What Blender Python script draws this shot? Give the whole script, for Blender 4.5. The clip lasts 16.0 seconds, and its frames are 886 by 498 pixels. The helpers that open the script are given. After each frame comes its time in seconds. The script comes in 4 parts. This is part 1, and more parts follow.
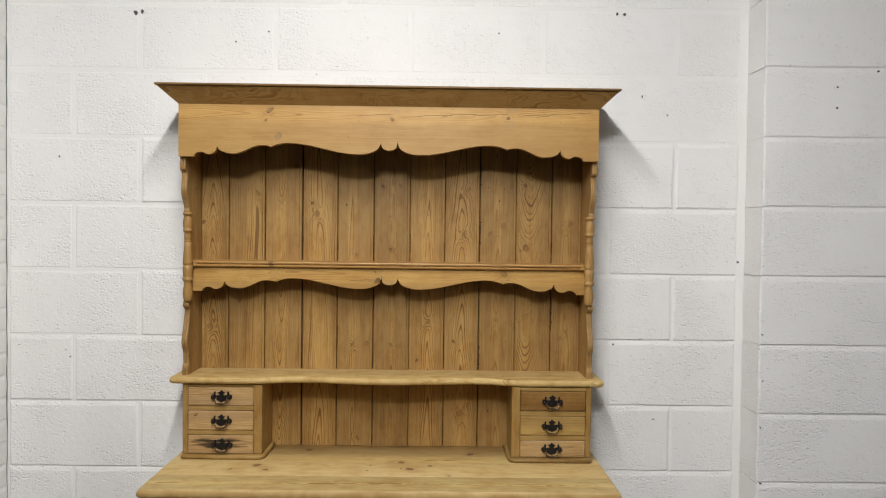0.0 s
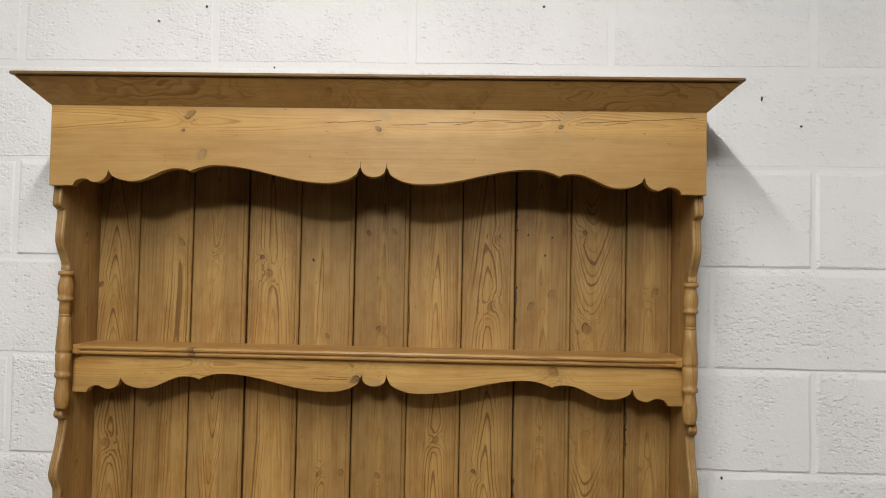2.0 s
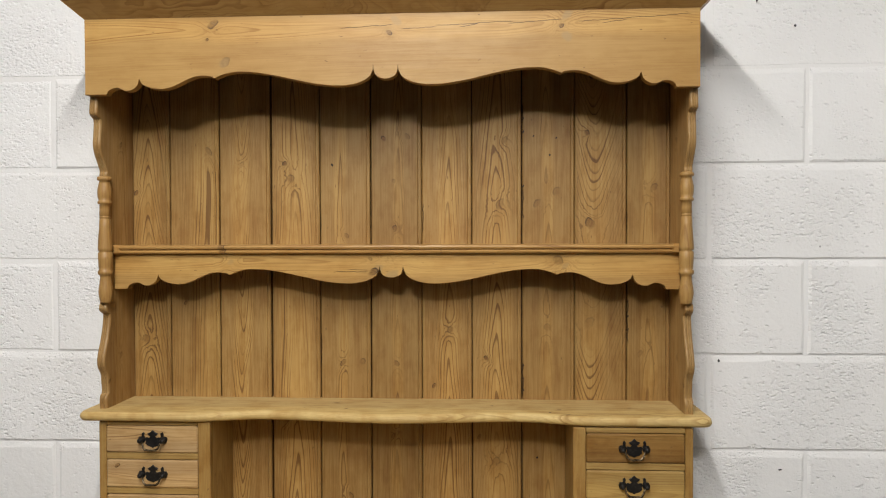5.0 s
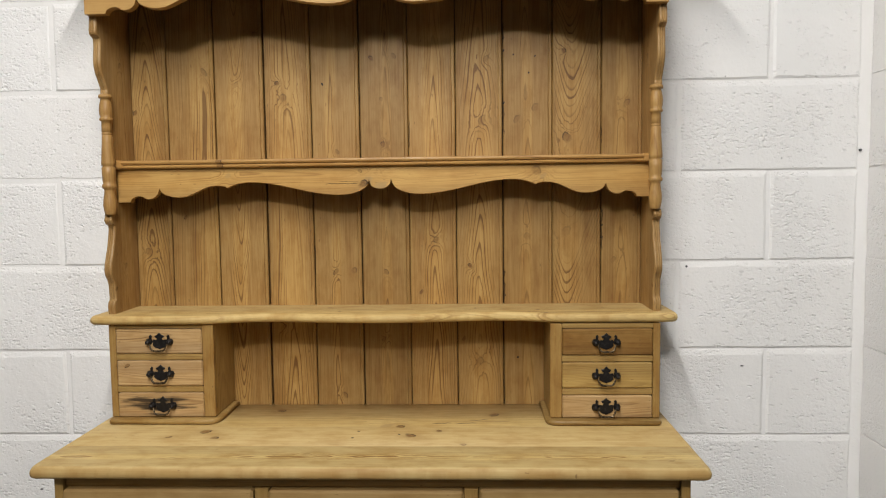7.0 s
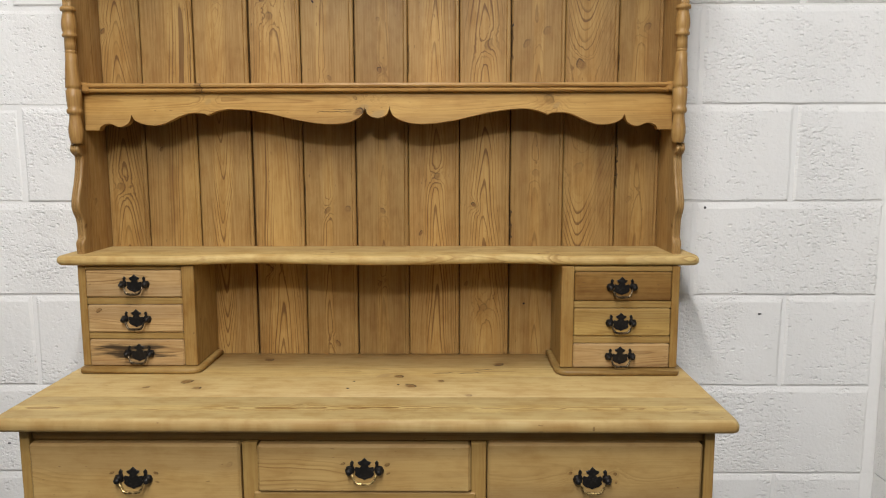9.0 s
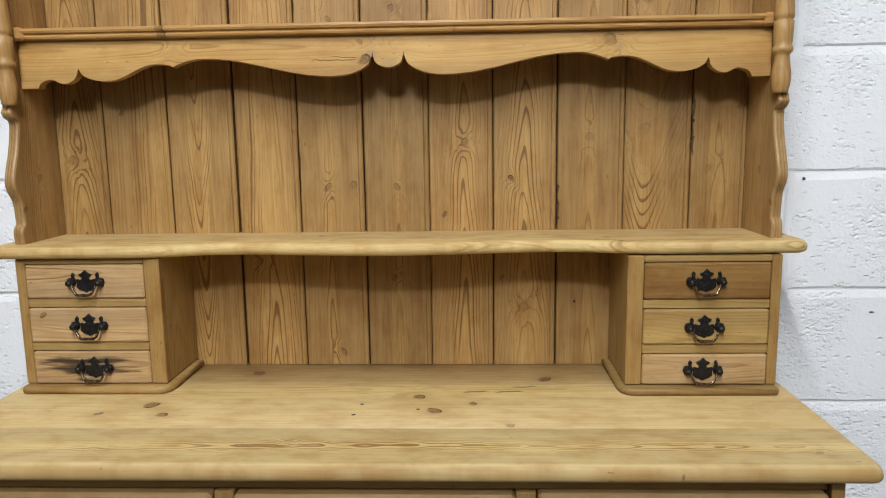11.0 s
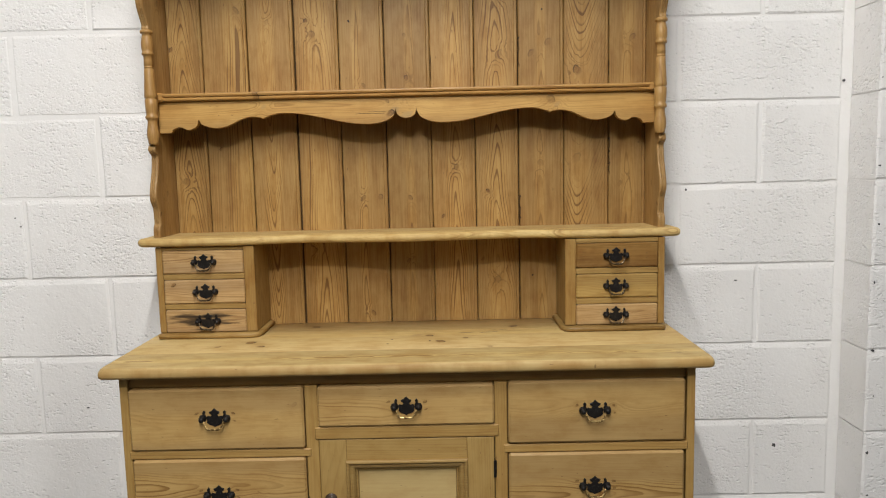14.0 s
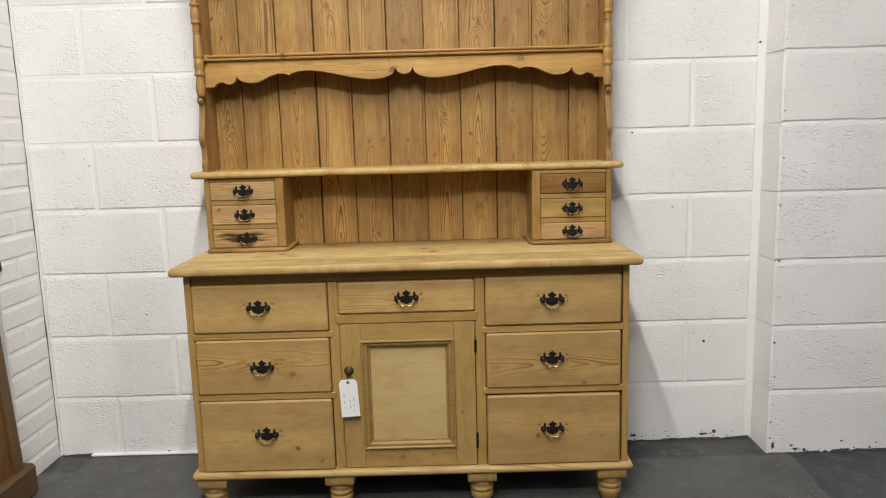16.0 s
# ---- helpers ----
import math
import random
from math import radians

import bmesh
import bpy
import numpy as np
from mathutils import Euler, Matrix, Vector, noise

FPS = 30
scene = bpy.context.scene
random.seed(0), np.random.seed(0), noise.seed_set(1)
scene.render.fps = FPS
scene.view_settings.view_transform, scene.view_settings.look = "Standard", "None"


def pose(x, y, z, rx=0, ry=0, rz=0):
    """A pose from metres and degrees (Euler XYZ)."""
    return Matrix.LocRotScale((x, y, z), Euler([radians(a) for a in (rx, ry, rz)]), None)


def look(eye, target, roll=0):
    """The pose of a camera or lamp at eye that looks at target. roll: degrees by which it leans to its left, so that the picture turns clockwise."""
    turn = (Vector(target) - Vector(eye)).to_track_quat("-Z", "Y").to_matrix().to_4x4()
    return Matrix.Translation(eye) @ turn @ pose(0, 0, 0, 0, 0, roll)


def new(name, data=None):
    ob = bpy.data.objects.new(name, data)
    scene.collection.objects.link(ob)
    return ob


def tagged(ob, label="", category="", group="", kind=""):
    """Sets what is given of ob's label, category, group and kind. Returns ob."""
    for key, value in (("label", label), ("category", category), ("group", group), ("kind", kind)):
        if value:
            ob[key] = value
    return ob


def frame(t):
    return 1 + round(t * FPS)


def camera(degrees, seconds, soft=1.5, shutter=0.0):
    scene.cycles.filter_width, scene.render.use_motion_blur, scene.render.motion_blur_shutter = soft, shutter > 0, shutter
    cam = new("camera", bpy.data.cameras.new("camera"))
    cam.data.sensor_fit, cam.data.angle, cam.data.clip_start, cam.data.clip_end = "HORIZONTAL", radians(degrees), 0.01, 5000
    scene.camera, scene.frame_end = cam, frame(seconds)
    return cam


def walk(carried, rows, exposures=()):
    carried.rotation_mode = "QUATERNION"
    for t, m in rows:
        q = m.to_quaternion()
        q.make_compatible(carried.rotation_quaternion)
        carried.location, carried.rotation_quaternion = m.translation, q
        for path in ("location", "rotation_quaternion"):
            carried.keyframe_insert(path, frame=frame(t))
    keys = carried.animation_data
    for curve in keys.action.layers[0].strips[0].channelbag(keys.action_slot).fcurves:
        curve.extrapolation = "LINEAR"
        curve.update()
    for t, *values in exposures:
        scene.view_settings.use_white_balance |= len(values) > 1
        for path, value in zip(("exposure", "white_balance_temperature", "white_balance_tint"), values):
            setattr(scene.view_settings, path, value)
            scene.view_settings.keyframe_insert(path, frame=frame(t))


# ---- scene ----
cam = camera(63.1, 16.0, 1.1)
PATH = [
    (0, (0.144, -2.435, 1.47), (0.166, -0.436, 1.424), 0.7),
    (0.5, (0.136, -2.215, 1.484), (0.14, -0.215, 1.463), 0.9),
    (1, (0.158, -1.992, 1.499), (0.141, 0.007, 1.513), 1.1),
    (1.5, (0.189, -1.789, 1.516), (0.149, 0.21, 1.559), 1.1),
    (2, (0.183, -1.615, 1.533), (0.12, 0.382, 1.601), 1.1),
    (2.5, (0.176, -1.54, 1.523), (0.101, 0.457, 1.606), 0.9),
    (3, (0.176, -1.543, 1.497), (0.089, 0.453, 1.58), 0.7),
    (3.5, (0.178, -1.573, 1.471), (0.082, 0.424, 1.538), 0.4),
    (4, (0.188, -1.612, 1.443), (0.08, 0.385, 1.475), 0.2),
    (4.2, (0.191, -1.635, 1.43), (0.083, 0.362, 1.449), 0.1),
    (6.3, (0.206, -1.799, 1.329), (0.101, 0.195, 1.218), -0.5),
    (6.5, (0.205, -1.808, 1.316), (0.11, 0.186, 1.196), -0.6),
    (7, (0.211, -1.826, 1.281), (0.134, 0.167, 1.134), -0.7),
    (7.5, (0.199, -1.861, 1.249), (0.14, 0.13, 1.073), -0.7),
    (8, (0.165, -1.95, 1.239), (0.131, 0.039, 1.031), -0.6),
    (8.5, (0.138, -1.923, 1.248), (0.12, 0.063, 1.013), -0.3),
    (9, (0.156, -1.694, 1.226), (0.135, 0.289, 0.961), -0.1),
    (9.2, (0.157, -1.613, 1.216), (0.135, 0.368, 0.942), -0.0),
    (11.3, (0.129, -1.359, 1.174), (0.049, 0.615, 0.861), -0.9),
    (11.5, (0.125, -1.357, 1.166), (0.049, 0.619, 0.869), -0.9),
    (12, (0.115, -1.364, 1.172), (0.052, 0.613, 0.878), -0.9),
    (12.5, (0.134, -1.447, 1.167), (0.068, 0.532, 0.889), -1.0),
    (13, (0.14, -1.618, 1.176), (0.093, 0.366, 0.93), -1.0),
    (13.5, (0.112, -1.815, 1.177), (0.083, 0.172, 0.947), -1.1),
    (14, (0.099, -1.983, 1.177), (0.084, 0.003, 0.948), -1.3),
    (14.5, (0.141, -2.128, 1.165), (0.124, -0.142, 0.931), -1.5),
    (15, (0.169, -2.25, 1.152), (0.151, -0.267, 0.896), -1.6),
    (15.5, (0.135, -2.369, 1.135), (0.122, -0.389, 0.852), -1.6),
    (16, (0.112, -2.455, 1.108), (0.107, -0.48, 0.795), -1.6),
]
EXPOSURES = [(0.0, -0.12, 6500, 10), (1.0, -0.26, 6500, 10), (2.0, -0.26, 6500, 10), (3.5, -0.16, 6550, 10), (7.0, 0.02, 6600, 10), (9.0, 0.04, 6500, 10), (11.5, 0.27, 5840, 9), (12.5, 0.26, 5860, 9), (13.5, 0.12, 6400, 10), (14.5, 0.05, 6650, 10), (16.0, 0.17, 6650, 10)]
walk(cam, [(t, look(eye, target, roll)) for t, eye, target, roll in PATH], EXPOSURES)

# ---- world and lights ----
world = bpy.data.worlds.new("world")
scene.world = world
world.use_nodes = True
world.node_tree.nodes["Background"].inputs["Color"].default_value = (0.9, 0.95, 1.0, 1)
world.node_tree.nodes["Background"].inputs["Strength"].default_value = 0.02
scene.view_settings.exposure = 0.0


def tube_or_fill_light(x, y, z, length, watts, tip=0.0, wide=0.09, colour=(1.0, 0.992, 0.975)):
    """A ceiling tube that runs towards the wall with the dresser, or an unseen added fill lamp; tip: degrees by which
    it is turned to that wall.
    """
    lamp = bpy.data.lights.new("tube_or_fill_light", "AREA")
    lamp.shape, lamp.size, lamp.size_y, lamp.energy, lamp.color = "RECTANGLE", wide, length, watts, colour
    ob = new("tube_or_fill_light", lamp)
    ob.matrix_basis = pose(x, y, z, tip, 0, 0)
    return ob


tube_or_fill_light(-0.11, -1.90, 2.83, 1.5, 59, 5, 0.07)
tube_or_fill_light(-0.05, -3.15, 2.83, 0.20, 42, 50, 0.60)
# added fill lamps, left and right, that brighten the side walls and pier
tube_or_fill_light(-3.3, -3.7, 2.83, 1.2, 22, 25)
tube_or_fill_light(3.5, -3.9, 2.83, 1.2, 34, 25)


# ---- materials ----
class Graph:
    """A short way to write a node material."""

    def __init__(self, name):
        self.mat = bpy.data.materials.new(name)
        self.mat.use_nodes = True
        self.nodes, self.links = self.mat.node_tree.nodes, self.mat.node_tree.links
        self.bsdf = self.nodes["Principled BSDF"]

    def put(self, value, socket):
        if isinstance(value, bpy.types.NodeSocket):
            self.links.new(value, socket)
        else:
            socket.default_value = value

    def math(self, op, a, b=0.0, c=0.0, clamp=False):
        n = self.nodes.new("ShaderNodeMath")
        n.operation, n.use_clamp = op, clamp
        for value, socket in zip((a, b, c), n.inputs):
            self.put(value, socket)
        return n.outputs[0]

    def step(self, value, lo, hi, out0=0.0, out1=1.0):
        n = self.nodes.new("ShaderNodeMapRange")
        n.interpolation_type = "SMOOTHSTEP"
        for v, k in zip((value, lo, hi, out0, out1), range(5)):
            self.put(v, n.inputs[k])
        return n.outputs[0]

    def vec(self, x, y, z):
        n = self.nodes.new("ShaderNodeCombineXYZ")
        for value, socket in zip((x, y, z), n.inputs):
            self.put(value, socket)
        return n.outputs[0]

    def noise(self, vector, scale=1.0, detail=2.0, rough=0.5):
        n = self.nodes.new("ShaderNodeTexNoise")
        self.put(vector, n.inputs["Vector"])
        n.inputs["Scale"].default_value, n.inputs["Detail"].default_value, n.inputs["Roughness"].default_value = scale, detail, rough
        return n.outputs["Fac"]

    def mix(self, fac, a, b, blend="MIX"):
        n = self.nodes.new("ShaderNodeMix")
        n.data_type, n.blend_type = "RGBA", blend
        self.put(fac, n.inputs["Factor"])
        self.put(a if isinstance(a, bpy.types.NodeSocket) else (*a, 1), n.inputs["A"])
        self.put(b if isinstance(b, bpy.types.NodeSocket) else (*b, 1), n.inputs["B"])
        return n.outputs["Result"]

    def bump(self, height, strength, distance):
        n = self.nodes.new("ShaderNodeBump")
        n.inputs["Strength"].default_value, n.inputs["Distance"].default_value = strength, distance
        self.links.new(height, n.inputs["Height"])
        self.links.new(n.outputs["Normal"], self.bsdf.inputs["Normal"])

    def cells(self, vector, scale):
        n = self.nodes.new("ShaderNodeTexVoronoi")
        self.put(vector, n.inputs["Vector"])
        n.inputs["Scale"].default_value = scale
        return n.outputs["Distance"], self.xyz(n.outputs["Color"])[0]

    def place(self):
        return self.nodes.new("ShaderNodeTexCoord").outputs["Object"]

    def xyz(self, vector=None):
        n = self.nodes.new("ShaderNodeSeparateXYZ")
        self.links.new(vector or self.place(), n.inputs[0])
        return n.outputs

    def random(self):
        return self.nodes.new("ShaderNodeObjectInfo").outputs["Random"]

    def done(self, colour, rough=0.5, metal=0.0, spec=0.5):
        self.put(colour if isinstance(colour, bpy.types.NodeSocket) else (*colour, 1), self.bsdf.inputs["Base Color"])
        self.put(rough, self.bsdf.inputs["Roughness"])
        self.bsdf.inputs["Metallic"].default_value = metal
        self.bsdf.inputs["Specular IOR Level"].default_value = spec
        return self.mat


HONEY, AMBER = (0.470, 0.272, 0.086), (0.255, 0.120, 0.030)
PALE, STRAW = (0.545, 0.400, 0.175), (0.315, 0.188, 0.064)
ROSE, CLAY = (0.470, 0.315, 0.155), (0.250, 0.140, 0.058)
GOLD, TAN = (0.425, 0.282, 0.098), (0.235, 0.130, 0.037)
SAND, OCHRE = (0.440, 0.288, 0.114), (0.245, 0.134, 0.042)
DULL, UMBER = (0.392, 0.238, 0.079), (0.185, 0.097, 0.029)


def pine(name, across, along, heart=0.0, light=HONEY, dark=AMBER, bow=1300.0, lean=16.0, straight=0.0, seed=0.0, contrast=0.6,
         knots=(), cracks=(), burn=None, rough=0.46, tone=1.0, streaky=0.5, fibrous=0.42, focus=0.0,
         cup=0.0, swirl=(3.2, 7.0, 2.0), crisp=0.30, mottle=0.5, quiet=0.12, worn=None):
    """Stripped pine. across, along: axes of the board's width and grain; heart: where across the board the growth rings turn;
    knots: (across, along, radius, darkness), pale and grey where the darkness is below 0; cracks: (from, to, across, slope, width); burn: (across, along) of a scorched patch;
    worn: where across the board a handled, darkened edge begins and is full."""
    g = Graph(name)
    axes = g.xyz()
    a0, l = axes["XYZ".index(across)], axes["XYZ".index(along)]
    third = axes["XYZ".index(({"X", "Y", "Z"} - {across, along}).pop())]
    a = g.math("SUBTRACT", a0, heart)
    seed = seed * 7.31 + 0.37
    drift = g.noise(g.vec(seed, g.math("MULTIPLY", l, 2.6), 0.5), 1.0, 1.0)
    wob = g.math("MULTIPLY_ADD", drift, 0.036, -0.018)
    aw = g.math("ADD", a, wob)
    low = g.noise(g.vec(g.math("MULTIPLY", a0, swirl[1]), g.math("MULTIPLY", l, swirl[2]), seed), 1.0, 2.0)
    fine = g.noise(g.vec(g.math("MULTIPLY", a0, 45.0), g.math("MULTIPLY", l, 7.0), seed + 3.0), 1.0, 2.0)
    if cup:
        v = g.math("MULTIPLY", g.math("SQRT", g.math("MULTIPLY_ADD", aw, aw, cup * cup)), 0.75 * bow)
    else:
        v = g.math("MULTIPLY", g.math("MULTIPLY", aw, aw), bow)
    v = g.math("MULTIPLY_ADD", l, lean, v)
    v = g.math("MULTIPLY_ADD", a, straight, v)
    v = g.math("MULTIPLY_ADD", third, 90.0, v)
    v = g.math("MULTIPLY_ADD", low, swirl[0], v)
    v = g.math("MULTIPLY_ADD", fine, 0.7, v)
    core = halo = rim = grey = pin = None
    rough_edge = g.noise(g.vec(g.math("MULTIPLY", a0, 110.0), g.math("MULTIPLY", l, 80.0), seed + 5.0), 1.0, 2.0)
    mark = g.noise(g.vec(g.math("MULTIPLY", a0, 260.0), g.math("MULTIPLY", l, 190.0), seed + 8.0), 1.0, 2.0)
    for ka, kl, r, deep in knots:
        da, dl = g.math("MULTIPLY", g.math("SUBTRACT", a0, ka), 1.0 / r), g.math("MULTIPLY", g.math("SUBTRACT", l, kl), (0.95, 0.7, 1.2)[int(abs(ka * 9000)) % 3] / r)
        skew = ((int(abs(kl * 7000)) % 5) - 2) * 0.25
        dl = g.math("MULTIPLY_ADD", da, skew, dl)
        d2 = g.math("MULTIPLY_ADD", da, da, g.math("MULTIPLY", dl, dl))
        d2 = g.math("MULTIPLY", d2, g.math("MULTIPLY_ADD", rough_edge, 2.0, 0.25))
        ring = g.math("EXPONENT", g.math("MULTIPLY", d2, -0.16))
        v = g.math("MULTIPLY_ADD", ring, 2.3 if r > 0.005 else 0.5, v)
        if deep < 0:
            c = g.math("MULTIPLY", g.step(d2, 1.3, 0.3), -deep)
            grey = c if grey is None else g.math("MAXIMUM", grey, c)
            continue
        if r < 0.004 and deep >= 0.9:
            c = g.step(d2, 1.1, 0.6)
            pin = c if pin is None else g.math("MAXIMUM", pin, c)
            continue
        c = g.math("MULTIPLY", g.step(d2, 1.0, 0.25), min(1.0, deep * 1.15))
        side = g.step(g.math("ADD", da, dl) if kl * 1000 % 2 < 1 else g.math("SUBTRACT", dl, da), -0.9, 0.9, 0.15, 1.0)
        e = g.math("MULTIPLY", g.math("MULTIPLY", g.math("MULTIPLY", g.step(d2, 1.35, 0.95), g.step(d2, 0.30, 0.8)), min(1.0, 1.2 * deep)), side)
        c = g.math("MULTIPLY", c, g.step(mark, 0.30, 0.60, 0.55, 1.0))
        h = g.math("MULTIPLY", ring, deep * 0.30)
        core, halo, rim = (c, h, e) if core is None else (g.math("MAXIMUM", core, c), g.math("MAXIMUM", halo, h), g.math("MAXIMUM", rim, e))
    v = g.math("MULTIPLY_ADD", g.noise(g.vec(g.math("MULTIPLY", v, 0.55), seed, 1.5), 1.0, 1.0), 1.6, v)
    f = g.math("FRACT", v)
    late = g.math("MULTIPLY", g.math("POWER", g.step(f, crisp, 0.90), 1.3), g.step(f, 1.0, 0.90))
    each = g.noise(g.vec(g.math("MULTIPLY", g.math("FLOOR", v), 3.71), seed, g.math("MULTIPLY", l, 2.0)), 1.0, 0.0)
    late = g.math("MULTIPLY", late, g.step(each, 0.28, 0.70, 0.25, 1.15))
    strength = g.noise(g.vec(g.math("MULTIPLY", a0, 14.0), g.math("MULTIPLY", l, 3.0), seed + 9.0), 1.0, 1.0)
    amount = g.math("MULTIPLY", late, g.step(strength, 0.28, 0.72, 0.15 * contrast, 1.5 * contrast), clamp=True)
    heartwood = None
    if focus:
        heartwood = g.step(g.math("ABSOLUTE", g.math("ADD", aw, g.math("MULTIPLY_ADD", low, 0.03, -0.015))), focus, focus * 0.4)
        amount = g.math("MULTIPLY", amount, g.math("MULTIPLY_ADD", heartwood, 1.0 - quiet, quiet))
    streaks = g.noise(g.vec(g.math("MULTIPLY", a0, 95.0), g.math("MULTIPLY", l, 2.0), seed + 31.0), 1.0, 4.0, 0.72)
    fibre = g.noise(g.vec(g.math("MULTIPLY", a0, 320.0), g.math("MULTIPLY", l, 9.0), g.math("MULTIPLY", third, 320.0)), 1.0, 2.0, 0.65)
    stain = g.noise(g.vec(g.math("MULTIPLY", a0, 6.0), g.math("MULTIPLY", l, 4.0), seed + 20.0), 1.0, 3.0, 0.6)
    colour = g.mix(amount, tuple(tone * k for k in light), tuple(tone * k for k in dark))
    if cup and heartwood:
        colour = g.mix(g.math("MULTIPLY", heartwood, 0.8), colour, (1.26, 1.28, 1.22), "MULTIPLY")
    colour = g.mix(g.step(stain, 0.35, 0.75, 0.0, 0.4), colour, (0.80, 0.70, 0.58), "MULTIPLY")
    colour = g.mix(g.step(streaks, 0.38, 0.72, 0.0, streaky), colour, (0.74, 0.64, 0.52), "MULTIPLY")
    colour = g.mix(g.step(fibre, 0.40, 0.68, 0.0, fibrous), colour, (0.70, 0.59, 0.46), "MULTIPLY")
    blotch = g.noise(g.vec(g.math("MULTIPLY", a0, 34.0), g.math("MULTIPLY", l, 15.0), seed + 41.0), 1.0, 4.0, 0.65)
    colour = g.mix(g.step(blotch, 0.40, 0.70, 0.0, mottle), colour, (0.78, 0.69, 0.56), "MULTIPLY")
    dent = g.noise(g.vec(g.math("MULTIPLY", a0, 190.0), g.math("MULTIPLY", l, 60.0), seed + 52.0), 1.0, 1.0)
    colour = g.mix(g.step(dent, 0.755, 0.79, 0.0, 0.55), colour, (0.12, 0.06, 0.022))
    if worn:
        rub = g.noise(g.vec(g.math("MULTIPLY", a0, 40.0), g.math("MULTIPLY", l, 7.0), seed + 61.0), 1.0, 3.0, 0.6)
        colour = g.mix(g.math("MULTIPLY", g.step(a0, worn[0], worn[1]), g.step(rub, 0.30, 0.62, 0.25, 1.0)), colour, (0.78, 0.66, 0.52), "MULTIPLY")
    if grey is not None:
        colour = g.mix(grey, colour, (0.36, 0.235, 0.10))
    if pin is not None:
        colour = g.mix(pin, colour, (0.022, 0.013, 0.008))
    if core is not None:
        colour = g.mix(halo, colour, (0.23, 0.126, 0.042))
        colour = g.mix(rim, colour, (0.050, 0.023, 0.007))
        colour = g.mix(core, colour, (0.165, 0.078, 0.020))
    jag = g.noise(g.vec(g.math("MULTIPLY", l, 34.0), seed, 2.0), 1.0, 3.0, 0.6) if cracks else None
    for c0, c1, ca, slope, wide in cracks:
        off = g.math("SUBTRACT", g.math("SUBTRACT", a0, ca), g.math("MULTIPLY", g.math("SUBTRACT", l, c0), slope))
        off = g.math("ABSOLUTE", g.math("MULTIPLY_ADD", g.math("SUBTRACT", jag, 0.5), 6.0 * wide, off))
        inside = g.math("MULTIPLY", g.step(l, c0, c0 + 0.012), g.step(l, c1, c1 - 0.012))
        colour = g.mix(g.math("MULTIPLY", g.step(off, wide, wide * 0.3), g.math("MULTIPLY", inside, 0.9)), colour, (0.075, 0.037, 0.012))
    if burn:
        da = g.math("MULTIPLY", g.math("SUBTRACT", a0, burn[0]), 1 / 0.026)
        dl = g.math("MULTIPLY", g.math("SUBTRACT", l, burn[1]), 1 / 0.105)
        d2 = g.math("MULTIPLY_ADD", da, da, g.math("MULTIPLY", dl, dl))
        streak = g.noise(g.vec(g.math("MULTIPLY", a0, 105.0), g.math("MULTIPLY", l, 9.0), 4.0), 1.0, 3.0, 0.6)
        mask = g.step(g.math("SUBTRACT", g.math("MULTIPLY", streak, 3.0), d2), 0.70, 1.40)
        colour = g.mix(g.math("MULTIPLY", mask, 0.93), colour, (0.022, 0.014, 0.010))
    g.bump(g.math("MULTIPLY_ADD", amount, -0.6, g.math("MULTIPLY", fibre, 2.0 * fibrous)), 0.35, 0.0006)
    return g.done(colour, g.step(fibre, 0.3, 0.8, rough - 0.06, rough + 0.10), 0.0, 0.35)


